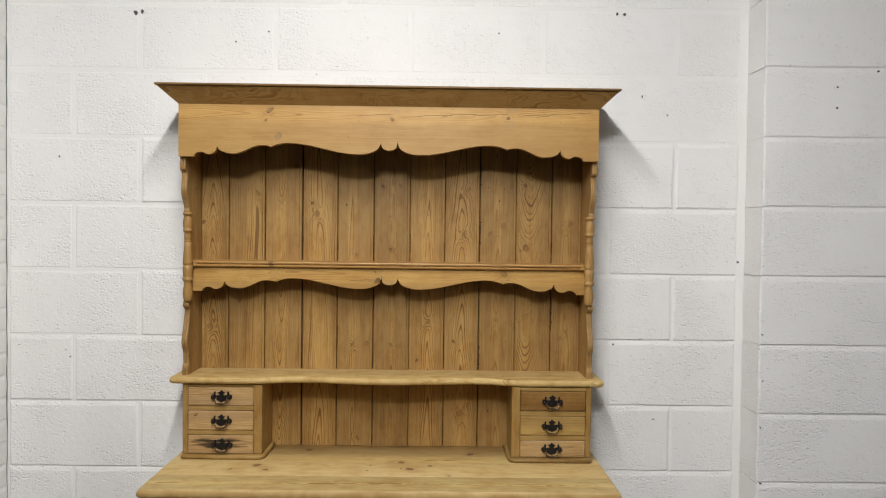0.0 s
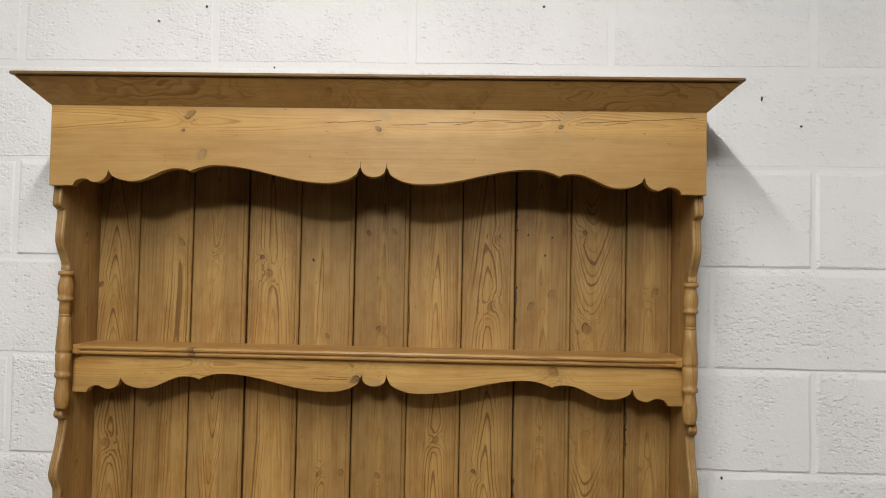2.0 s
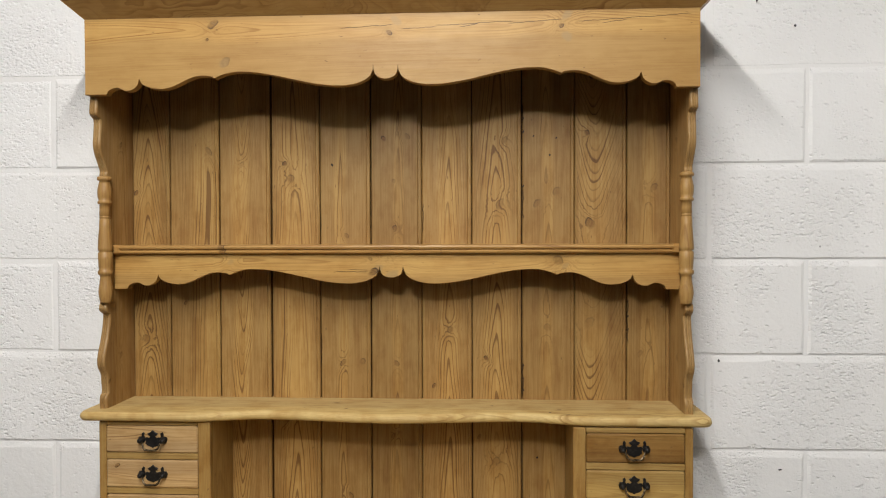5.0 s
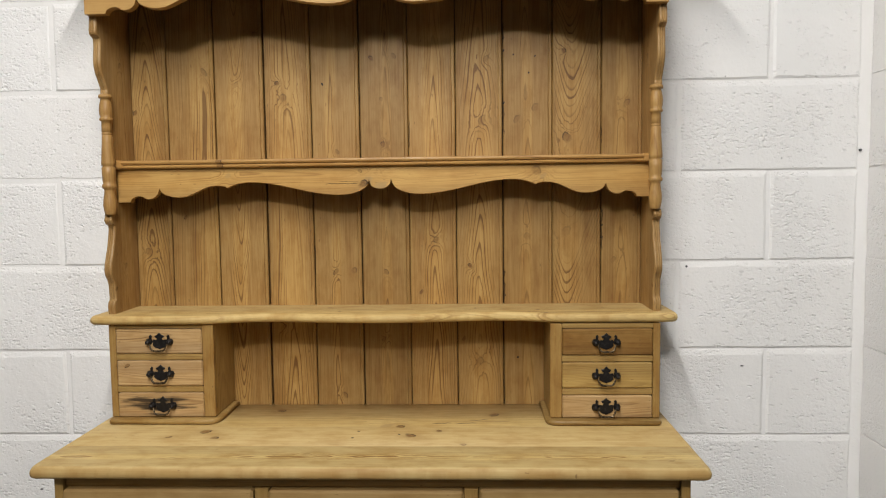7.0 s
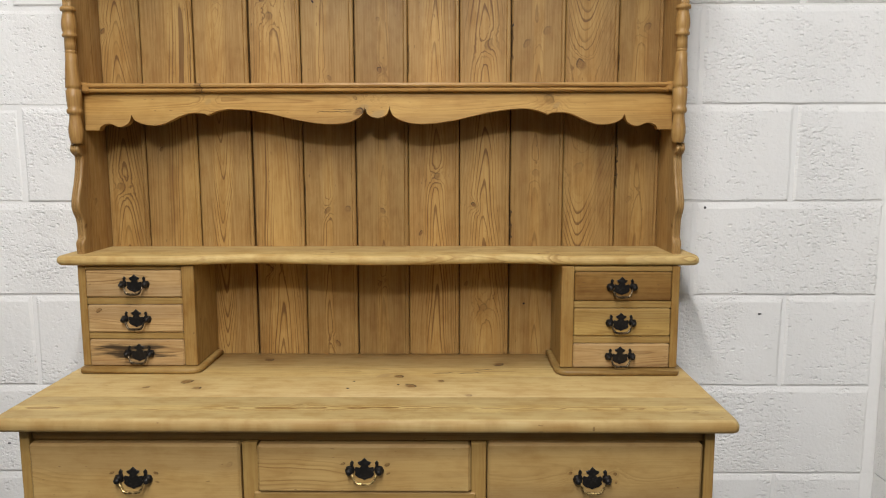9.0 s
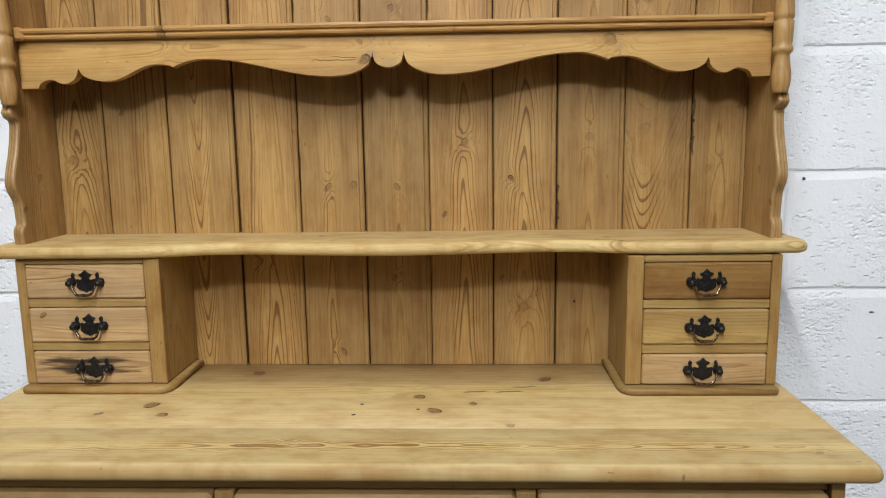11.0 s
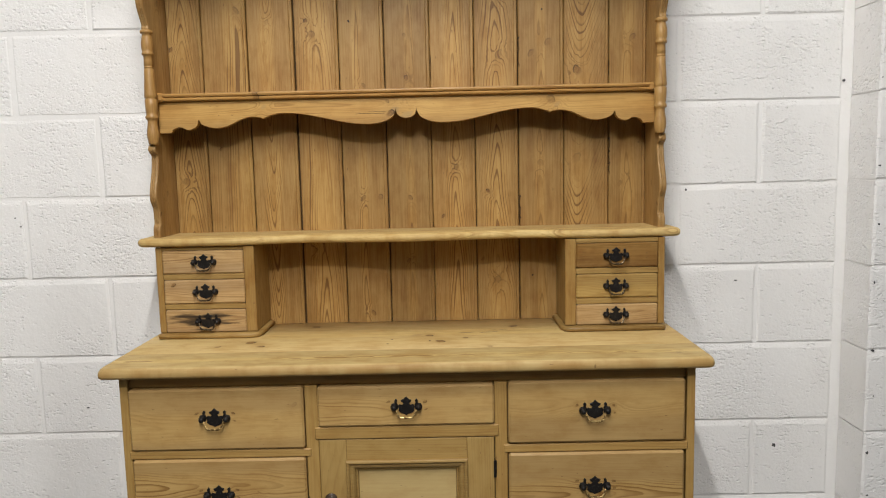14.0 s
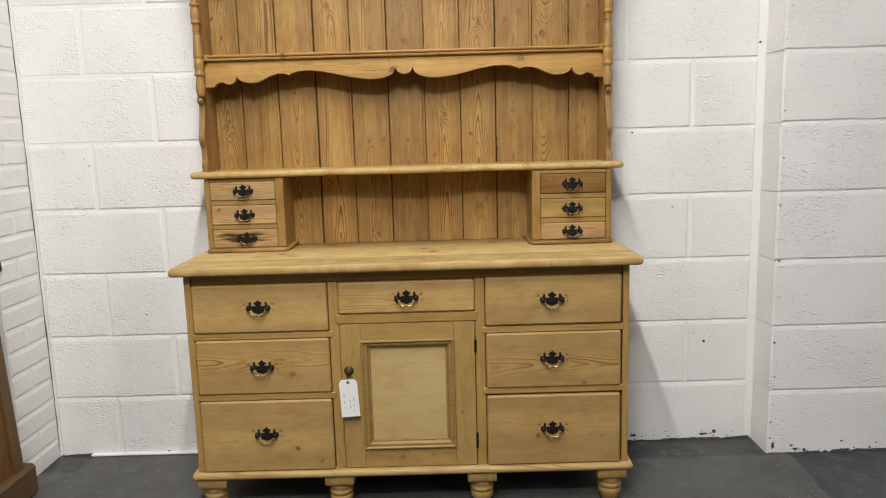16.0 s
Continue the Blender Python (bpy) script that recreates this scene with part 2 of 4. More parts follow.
def masonry_paint(name, pit=1.0, base=(0.860, 0.850, 0.836)):
    """White masonry paint on open-textured blocks."""
    g = Graph(name)
    n = g.nodes.new("ShaderNodeVectorMath")
    n.operation = "ADD"
    g.links.new(g.place(), n.inputs[0])
    r = g.random()
    g.links.new(g.vec(g.math("MULTIPLY", r, 37.0), g.math("MULTIPLY", r, 91.0), g.math("MULTIPLY", r, 53.0)), n.inputs[1])
    p = n.outputs[0]
    broad, mid = g.noise(p, 5.0, 3.0, 0.55), g.noise(p, 40.0, 3.0, 0.6)
    flat = g.nodes.new("ShaderNodeVectorMath")
    flat.operation = "MULTIPLY"
    g.links.new(p, flat.inputs[0])
    flat.inputs[1].default_value = (0.85, 1.0, 1.35)
    warp = g.nodes.new("ShaderNodeVectorMath")
    warp.operation = "ADD"
    g.links.new(flat.outputs[0], warp.inputs[0])
    g.links.new(g.vec(g.math("MULTIPLY", g.noise(p, 150.0, 2.0), 0.012), 0.0, g.math("MULTIPLY", g.noise(p, 170.0, 2.0), 0.009)), warp.inputs[1])
    where = g.step(g.noise(p, 6.0, 3.0, 0.6), 0.36, 0.64)
    where = g.math("MULTIPLY", where, g.math("MULTIPLY_ADD", r, 0.45, 0.55))
    far, pick = g.cells(warp.outputs[0], 105.0)
    wide = g.math("MULTIPLY", g.step(far, 0.62, 0.12), g.step(pick, g.math("MULTIPLY_ADD", where, -0.62, 0.92), g.math("MULTIPLY_ADD", where, -0.62, 1.05)))
    far, pick = g.cells(warp.outputs[0], 190.0)
    small = g.math("MULTIPLY", g.step(far, 0.6, 0.15), g.step(pick, g.math("MULTIPLY_ADD", where, -0.55, 0.95), g.math("MULTIPLY_ADD", where, -0.55, 1.05)))
    stipple = g.math("MULTIPLY", g.noise(p, 140.0, 2.0, 0.55), g.math("MULTIPLY_ADD", where, 0.7, 0.3))
    height = g.math("MULTIPLY_ADD", wide, -0.50 * pit, g.math("MULTIPLY_ADD", mid, 0.35, broad))
    height = g.math("MULTIPLY_ADD", small, -0.26 * pit, height)
    height = g.math("MULTIPLY_ADD", stipple, 0.80 * pit + 0.06, height)
    g.bump(height, 0.9, 0.0036)
    tint = g.step(g.noise(p, 2.2, 4.0, 0.6), 0.3, 0.75)
    colour = g.mix(tint, base, tuple(k * m for k, m in zip(base, (0.97, 0.965, 0.955))))
    speck = g.math("MULTIPLY", g.step(g.noise(p, 130.0, 1.0), 0.79, 0.815), 0.7 * pit)
    colour = g.mix(speck, colour, (0.20, 0.19, 0.18))
    return g.done(colour, g.step(mid, 0.3, 0.7, 0.5, 0.72), 0.0, 0.35)


def painted_floor():
    """Grey floor paint, paler over the strip between the joints and over an area at the left."""
    g = Graph("floor_paint")
    x, y, _ = g.xyz()
    p = g.vec(x, y, 0.0)
    broad, mid, fine = g.noise(p, 2.3, 4.0, 0.65), g.noise(p, 14.0, 4.0, 0.6), g.noise(p, 180.0, 2.0)
    edge = g.math("MULTIPLY_ADD", g.noise(p, 30.0, 3.0), 0.02, -0.01)
    near = g.step(g.math("ADD", y, edge), -0.132, -0.140)
    strip = g.math("MULTIPLY", near, g.step(g.math("ADD", g.math("MULTIPLY_ADD", y, -0.09, x), edge), 1.29, 1.28))
    left = g.math("MULTIPLY", g.step(x, -0.60, -0.64), g.step(g.math("ADD", x, edge), -1.18, -1.16))
    # mask of both paler areas
    worn = g.math("MAXIMUM", strip, left)
    colour = g.mix(worn, (0.053, 0.054, 0.058), (0.096, 0.096, 0.093))
    colour = g.mix(g.step(broad, 0.35, 0.7, 0.0, 0.6), colour, (0.72, 0.72, 0.76), "MULTIPLY")
    colour = g.mix(g.step(mid, 0.45, 0.75, 0.0, 0.4), colour, (0.14, 0.14, 0.135))
    grit = g.noise(p, 90.0, 3.0, 0.7)
    colour = g.mix(g.step(grit, 0.40, 0.68, 0.0, 0.45), colour, (0.48, 0.48, 0.49), "MULTIPLY")
    colour = g.mix(g.step(g.noise(p, 55.0, 2.0), 0.66, 0.74, 0.0, 0.6), colour, (0.26, 0.255, 0.245))
    bare = g.math("MULTIPLY", g.step(g.noise(p, 7.0, 4.0, 0.7), 0.56, 0.62), g.step(y, -0.30, -0.12))
    colour = g.mix(g.math("MULTIPLY", bare, 0.25), colour, (0.17, 0.165, 0.15))
    g.bump(g.math("MULTIPLY_ADD", grit, 0.8, g.math("MULTIPLY_ADD", fine, 0.4, mid)), 0.3, 0.002)
    return g.done(colour, g.step(broad, 0.3, 0.7, 0.42, 0.62))


def iron(name, base=(0.018, 0.016, 0.015), rough=0.42):
    g = Graph(name)
    p = g.place()
    n = g.noise(p, 260.0, 3.0)
    g.bump(n, 0.3, 0.0006)
    return g.done(g.mix(g.step(n, 0.5, 0.75), base, tuple(k * 2.6 for k in base)), g.step(n, 0.3, 0.7, rough - 0.1, rough + 0.15), 0.6)


def brass(name, base, dirt):
    g = Graph(name)
    n = g.noise(g.place(), 190.0, 3.0)
    worn = g.step(n, 0.42, 0.62)
    return g.done(g.mix(worn, base, dirt), g.step(n, 0.3, 0.7, 0.22, 0.5), 0.9)


def plain(name, base, rough, vary=0.85, scale=60.0):
    g = Graph(name)
    n = g.noise(g.place(), scale, 3.0)
    return g.done(g.mix(n, base, tuple(k * vary for k in base)), rough)


BLOCK, JOINT, BRICK_PAINT = masonry_paint("block_paint", 1.0), masonry_paint("joint_paint", 0.15), masonry_paint("brick_paint", 0.3)
# grey of the unseen room shell, chosen for how much light it returns
BOUNCE_GREY, FLOOR = plain("bounce_grey", (0.27, 0.26, 0.245), 0.7, 0.93, 3.0), painted_floor()
IRON, BRASS = iron("blackened_iron"), brass("worn_brass", (0.72, 0.52, 0.22), (0.16, 0.10, 0.04))
BRONZE = brass("tarnished_brass", (0.20, 0.145, 0.085), (0.04, 0.03, 0.02))
CHIP, CARD, INK = plain("bare_concrete", (0.09, 0.088, 0.09), 0.8, 0.6, 200.0), plain("white_card", (0.82, 0.81, 0.80), 0.6, 0.95), plain("pencil", (0.50, 0.49, 0.50), 0.7)
STRING, EYELET = plain("dark_string", (0.05, 0.045, 0.04), 0.9), plain("grey_eyelet", (0.22, 0.20, 0.19), 0.5)


# ---- mesh helpers ----
def part(name, bm, material, parent=None, label="", smooth=False):
    """Links a bmesh, drawn in the world's own coordinates, as one mesh object under a thing or a part."""
    me = bpy.data.meshes.new(name)
    bmesh.ops.recalc_face_normals(bm, faces=bm.faces)
    if smooth:
        for f in bm.faces:
            f.smooth = len(f.verts) < 9
    bm.to_mesh(me)
    bm.free()
    me.materials.append(material)
    ob = new(name, me)
    if parent:
        ob.parent = parent
        root = parent
        while root.parent:
            root = root.parent
        if parent is root:
            ob.matrix_parent_inverse = Matrix.Translation(root.location).inverted()
    return tagged(ob, label)


def thing(name, at, label, category, group="", kind=""):
    ob = new(name)
    ob.location, ob.empty_display_size = at, 0.1
    return tagged(ob, label, category, group, kind)


def block(bm, x0, x1, y0, y1, z0, z1, c=0.002):
    """A box with chamfered edges."""
    lo, hi = (x0, y0, z0), (x1, y1, z1)
    c = min(c, *(0.45 * (h - l) for l, h in zip(lo, hi)))
    v = {}
    for sx in (0, 1):
        for sy in (0, 1):
            for sz in (0, 1):
                s = (sx, sy, sz)
                for k in range(3):
                    p = [(hi[n] if s[n] else lo[n]) + (0 if n == k else (-c if s[n] else c)) for n in range(3)]
                    v[s, k] = bm.verts.new(p)
    for k in range(3):
        i, j = [n for n in range(3) if n != k]
        for side in (0, 1):
            ring = []
            for a, b in ((0, 0), (1, 0), (1, 1), (0, 1)):
                s = [0, 0, 0]
                s[k], s[i], s[j] = side, a, b
                ring.append(v[tuple(s), k])
            bm.faces.new(ring)
        for a in (0, 1):
            for b in (0, 1):
                s0, s1 = [0, 0, 0], [0, 0, 0]
                s0[i], s0[j], s1[i], s1[j] = a, b, a, b
                s0[k], s1[k] = 0, 1
                bm.faces.new((v[tuple(s0), i], v[tuple(s1), i], v[tuple(s1), j], v[tuple(s0), j]))
    for s in {key[0] for key in v}:
        bm.faces.new([v[s, k] for k in range(3)])
    return bm


def box(*args, **kw):
    return block(bmesh.new(), *args, **kw)


def loft(rings, closed=True, caps=True, bm=None):
    """A skin over rings of points."""
    bm = bm or bmesh.new()
    rows = [[bm.verts.new(p) for p in ring] for ring in rings]
    n = len(rows[0])
    for r0, r1 in zip(rows, rows[1:]):
        for k in range(n if closed else n - 1):
            bm.faces.new((r0[k], r0[(k + 1) % n], r1[(k + 1) % n], r1[k]))
    if caps:
        bm.faces.new(rows[0][::-1])
        bm.faces.new(rows[-1])
    return bm


def lathe(profile, cx, cy, seg=24, bm=None):
    """A turned upright piece from (radius, height) pairs."""
    return loft([[(cx + r * math.cos(2 * math.pi * k / seg), cy + r * math.sin(2 * math.pi * k / seg), z) for k in range(seg)] for r, z in profile], bm=bm)


def turned_y(profile, cx, cz, seg=20, bm=None):
    """A turned piece whose axis runs along y, from (radius, y) pairs."""
    return loft([[(cx + r * math.cos(2 * math.pi * k / seg), y, cz + r * math.sin(2 * math.pi * k / seg)) for k in range(seg)] for r, y in profile], bm=bm)


def rod(path, r, seg=8, bm=None):
    """A round rod along a path."""
    path = [Vector(p) for p in path]
    rings = []
    for k, p in enumerate(path):
        d = (path[min(k + 1, len(path) - 1)] - path[max(k - 1, 0)]).normalized()
        s = d.cross(Vector((0.02, 1, 0.03))).normalized()
        u = s.cross(d)
        rad = r[k] if isinstance(r, (list, tuple)) else r
        rings.append([p + rad * (math.cos(2 * math.pi * n / seg) * s + math.sin(2 * math.pi * n / seg) * u) for n in range(seg)])
    return loft(rings, bm=bm)


def inset(outline, d):
    """A plan outline, counter-clockwise, drawn in by d."""
    out, n = [], len(outline)
    for k in range(n):
        p0, p, p1 = (Vector(outline[(k + m) % n]) for m in (-1, 0, 1))
        e0, e1 = (p - p0).normalized(), (p1 - p).normalized()
        nrm = Vector((-e0.y - e1.y, e0.x + e1.x)).normalized()
        out.append(tuple(p + nrm * d / max(0.5, nrm.dot(Vector((-e0.y, e0.x))))))
    return out


def board(outline, z0, z1, r=0.01, seg=5):
    """A flat board with a rounded edge from its plan outline."""
    h, rings = (z1 - z0) / 2, []
    for k in range(seg + 1):
        t = -math.pi / 2 + math.pi * k / seg
        ring = inset(outline, r * (1 - math.cos(t)))
        rings.append([(x, y, (z0 + z1) / 2 + h * math.sin(t)) for x, y in ring])
    return loft(rings)


def rounded(x0, x1, y0, y1, r, back=0.003, seg=5):
    """A plan rectangle with its two front corners rounded (front is the lesser y)."""
    pts = []
    for cx, cy, a0, rr in ((x0 + r, y0 + r, 180, r), (x1 - r, y0 + r, 270, r), (x1 - back, y1 - back, 0, back), (x0 + back, y1 - back, 90, back)):
        pts += [(cx + rr * math.cos(radians(a0 + 90 * k / seg)), cy + rr * math.sin(radians(a0 + 90 * k / seg))) for k in range(seg + 1)]
    return pts


# ---- setting ----
WALL_L, WALL_R, PIER_Y, PIER_L = -1.29, 1.192, -0.13, -0.23
HIGH = 2.95
room = (-4.2, 4.6, -7.6)


def slab(name, *args, material=BOUNCE_GREY, label="", category="wall"):
    ob = part(name, box(*args, c=0.001), material)
    return tagged(ob, label, category, "", "structure")


tagged(part("floor", box(room[0] - 0.2, room[1] + 0.2, room[2] - 0.2, 0.25, -0.2, 0.0, c=0.001), FLOOR), "worn grey painted concrete floor", "floor", "", "structure")
# unseen ceiling, added to close the room and hold the bounce light
slab("ceiling", room[0] - 0.2, room[1] + 0.2, room[2] - 0.2, 0.25, HIGH, HIGH + 0.2, label="unseen grey ceiling, added to set the bounce light", category="ceiling")
wall_back = slab("wall_back", WALL_L - 0.12, WALL_R + 0.2, 0.0043, 0.25, 0.0, HIGH, material=JOINT, label="white-painted concrete block wall behind the dresser")
wall_pier = slab("wall_pier", WALL_R + 0.004, room[1], PIER_Y + 0.0044, 0.25, 0.0, HIGH, material=JOINT, label="white-painted block pier with chipped paint at the floor")
wall_brick = slab("wall_brick", room[0], WALL_L - 0.0030, PIER_L + 0.0030, 0.25, 0.0, HIGH, material=JOINT, label="white-painted brick return wall")
# three unseen walls, added round the room to control ambient light
slab("unseen_wall_left", room[0] - 0.2, room[0], room[2], 0.25, 0.0, HIGH, label="unseen grey wall, added to set the bounce light")
slab("unseen_wall_right", room[1], room[1] + 0.2, room[2], 0.25, 0.0, HIGH, label="unseen grey wall, added to set the bounce light")
slab("unseen_wall_front", room[0] - 0.2, room[1] + 0.2, room[2] - 0.2, room[2], 0.0, HIGH, label="unseen grey wall, added to set the bounce light")


# ---- plate rack (upper part of the dresser) ----
rack = thing("plate_rack", (0, -0.1, 0.757), "stripped pine plate rack with scalloped boards, on the dresser base", "plate rack")


def ogee(k, x0, x1, z0, z1, kind):
    """A stretch of scalloped edge; kind: s both ends level, f level at its start, e level at its end (round, steep at the cusp)."""
    t = k
    w = {"s": (1 - math.cos(math.pi * t)) / 2, "f": 1 - math.sqrt(max(0.0, 1 - t * t)), "e": math.sqrt(max(0.0, 1 - (1 - t) ** 2)), "q": t * t, "l": t}[kind]
    return x0 + (x1 - x0) * t, z0 + (z1 - z0) * w


SCALLOP = [(0.0, 0.013, ""), (0.026, 0.033, "f"), (0.095, 0.0, "e"), (0.31, 0.032, "s"), (0.363, 0.019, "q"), (0.391, 0.0245, "e"), (0.477, -0.002, "s"),
           (0.525, 0.020, "f"), (0.553, -0.005, "e"), (0.573, 0.002, "s"), (0.596, -0.012, "f")]


def scalloped(half, top, base, y0, y1, kerf=0.042):
    """A board with a shaped lower edge; y0 is its front face."""
    right = []
    for (xa, za, _), (xb, zb, kind) in zip(SCALLOP, SCALLOP[1:]):
        steps = 10 if xb - xa > 0.04 else 7
        right += [ogee(k / steps, xa, xb, base + za, base + zb, kind) for k in range(1 if xa == 0.026 else 0, steps)]
        if xb == 0.026:
            right += [(0.0254, base + 0.033), (0.0256, base + kerf), (0.0264, base + kerf), (0.0266, base + 0.032)]
    right += [(0.596, base - 0.012), (half, base - 0.012)]
    line = [(-x, z) for x, z in right[:0:-1]] + right
    rings = [[(x, y0, top), (x, y0, z + 0.0009), (x, y0 + 0.0009, z), (x, y1 - 0.001, z), (x, y1, z + 0.001), (x, y1, top)] for x, z in line]
    return loft(rings)


WOOD_FRIEZE = pine("pine_frieze", "Z", "X", 1.822, (0.447, 0.268, 0.088), AMBER, 260, 9, 0, 1, 0.85,
                   [(1.839, -0.365, 0.010, 0.60), (1.8385, -0.3635, 0.005, -0.7), (1.805, -0.378, 0.004, 0.8), (1.757, -0.340, 0.013, 0.30), (1.757, -0.340, 0.013, -0.8), (1.814, 0.007, 0.006, 0.7), (1.838, 0.022, 0.011, -0.5),
                    (1.822, 0.363, 0.005, 0.8), (1.800, 0.374, 0.012, -0.7), (1.843, 0.375, 0.011, -0.7)],
                   [(0.10, 0.27, 1.826, 0.04, 0.0010), (0.25, 0.37, 1.828, 0.06, 0.0010), (0.39, 0.63, 1.829, 0.055, 0.0010), (-0.10, 0.02, 1.824, 0.05, 0.0010), (0.03, 0.11, 1.821, 0.03, 0.0010), (0.15, 0.20, 1.822, 0.16, 0.0010), (0.44, 0.50, 1.825, 0.12, 0.0010)],
                   streaky=0.28, fibrous=0.24, focus=0.034, cup=0.007, swirl=(4.0, 10.0, 2.5), mottle=0.35, quiet=0.10, rough=0.46)
part("frieze", scalloped(0.643, 1.856, 1.705, -0.218, -0.198), WOOD_FRIEZE, rack, "scalloped front board with a cracked grain")

WOOD_CORNICE = pine("pine_cornice", "Z", "X", 1.87, HONEY, AMBER, 900, 5, 40, 2, 0.62, [(1.876, -0.09, 0.009, 0.3), (1.872, 0.21, 0.011, 0.25)], tone=0.86,
                    streaky=0.35, fibrous=0.3, swirl=(12.0, 20.0, 7.0), crisp=0.30)
corners = [(0.644, -0.219, 1.853), (0.691, -0.266, 1.898), (0.691, -0.254, 1.898), (0.640, -0.205, 1.853)]
part("cornice_board", loft([[(-x, y, z) for x, y, z in corners], list(corners)]), WOOD_CORNICE, rack, "sloping cornice board with bold grain")
for s in (-1, 1):
    near = [(s * 0.644, -0.2192, 1.853), (s * 0.691, -0.2662, 1.898), (s * 0.677, -0.2532, 1.898), (s * 0.630, -0.206, 1.853)]
    far = [(s * 0.644, -0.012, 1.853), (s * 0.691, -0.012, 1.898), (s * 0.677, -0.012, 1.898), (s * 0.630, -0.012, 1.853)]
    part("cornice_return", loft([near, far]), WOOD_CORNICE, rack)
# low tone paints in the shadow line between cap and cornice
part("cornice_cap", box(-0.697, 0.697, -0.274, -0.010, 1.8996, 1.9060, c=0.0018), pine("pine_cap_gap_shade", "Y", "X", -0.2, HONEY, AMBER, 200, 6, 120, 3, 0.4, tone=0.48), rack, "thin top board, toned dark for the gap shadow under it")

# side panels with their shaped front edges
EDGE = [(1.852, -0.200), (1.690, -0.200), (1.660, -0.203), (1.653, -0.200), (1.646, -0.187), (1.615, -0.188), (1.590, -0.190), (1.570, -0.184), (1.552, -0.172), (1.536, -0.163), (1.530, -0.164),
        (1.525, -0.164), (1.5245, -0.148), (1.2455, -0.148), (1.245, -0.168), (1.234, -0.173), (1.226, -0.168), (1.219, -0.156), (1.200, -0.157), (1.170, -0.165), (1.140, -0.177), (1.118, -0.183),
        (1.104, -0.180), (1.085, -0.168), (1.060, -0.165), (1.046, -0.165), (1.040, -0.171), (1.030, -0.174), (1.0122, -0.172)]


def smooth_edge(points):
    """The shaped edge drawn smoothly, but for its square steps."""
    out = []
    for k in range(len(points) - 1):
        (z1, y1), (z2, y2) = points[k], points[k + 1]
        z0, y0 = points[max(k - 1, 0)]
        z3, y3 = points[min(k + 2, len(points) - 1)]
        if abs(z2 - z1) < 0.002 or abs(z2 - z1) > 0.1:
            out.append((z1, y1))
            continue
        for n in range(4):
            u = n / 4
            m1 = (y2 - y0) / max(1e-4, abs(z2 - z0)) * abs(z2 - z1) if abs(z1 - z0) > 0.002 and abs(z1 - z0) < 0.1 else 0.0
            m2 = (y3 - y1) / max(1e-4, abs(z3 - z1)) * abs(z2 - z1) if abs(z3 - z2) > 0.002 and abs(z3 - z2) < 0.1 else 0.0
            h = ((2 * u**3 - 3 * u**2 + 1) * y1 + (u**3 - 2 * u**2 + u) * m1 + (3 * u**2 - 2 * u**3) * y2 + (u**3 - u**2) * m2)
            out.append((z1 + (z2 - z1) * u, h))
    return out + [points[-1]]


for s in (-1, 1):
    rings = []
    for z, y in smooth_edge(EDGE):
        row = ((0.627, 0.004), (0.6285, 0.0012), (0.6310, 0.0), (0.6328, 0.0002), (0.6338, 0.0017), (0.6348, 0.0002), (0.6372, 0.0002), (0.6382, 0.0017), (0.6392, 0.0002), (0.6415, 0.0), (0.6438, 0.0012), (0.645, 0.004))
        rings.append([(s * x, y + dy, z) for x, dy in row] + [(s * 0.645, -0.013, z), (s * 0.627, -0.013, z)])
    part("side_panel", loft(rings), pine("pine_side", "Y", "Z", -0.10, (0.385, 0.243, 0.096), UMBER, 260, 9, 0, 4 + s, 0.6, [(-0.10, 1.60, 0.007, 0.5), (-0.165, 1.19, 0.006, 0.8), (-0.16, 1.07, 0.005, 0.8), (-0.11, 1.12, 0.007, 0.4)], cup=0.012, focus=0.05, quiet=0.35, crisp=0.4, mottle=0.7), rack)
    spindle = [(0.004, 1.2450), (0.0125, 1.2455), (0.0130, 1.250), (0.0150, 1.258), (0.0163, 1.268), (0.0155, 1.279), (0.0132, 1.292), (0.0120, 1.302), (0.0128, 1.306), (0.0165, 1.309),
               (0.0172, 1.3125), (0.0165, 1.316), (0.0140, 1.319), (0.0152, 1.325), (0.0160, 1.340), (0.0162, 1.356), (0.0130, 1.3585), (0.0164, 1.361), (0.0164, 1.367), (0.0150, 1.388),
               (0.0131, 1.412), (0.0124, 1.4300), (0.0102, 1.4312), (0.0124, 1.4325), (0.0124, 1.4355), (0.0102, 1.4367), (0.0124, 1.4380), (0.0119, 1.450), (0.0117, 1.462), (0.0152, 1.4635), (0.0163, 1.4665), (0.0150, 1.470), (0.0134, 1.4715),
               (0.0155, 1.478), (0.0162, 1.487), (0.0156, 1.496), (0.0132, 1.507), (0.0118, 1.514), (0.0160, 1.5155), (0.0168, 1.5185), (0.0160, 1.5225), (0.0125, 1.5242), (0.004, 1.5245)]
    part("spindle", lathe([(0.92 * q, z) for q, z in spindle], s * 0.6305, -0.1665, 28), pine("pine_spindle", "X", "Z", s * 0.627, (0.435, 0.265, 0.092), AMBER, 3000, 8, 60, 8 + s, 0.45), rack, "turned split-baluster post", smooth=True)

# upper shelf and its apron
WOOD_SHELF = pine("pine_shelf", "Y", "X", -0.1, HONEY, AMBER, 700, 6, 60, 10, 0.45, [(-0.15, -0.375, 0.008, 0.8)])
prof = [(-0.046, 1.372), (-0.146, 1.372), (-0.1515, 1.3705), (-0.1530, 1.367), (-0.1515, 1.3635), (-0.1470, 1.3615), (-0.1480, 1.3600), (-0.1500, 1.3575), (-0.1490, 1.3545), (-0.1440, 1.3525), (-0.046, 1.3525)]
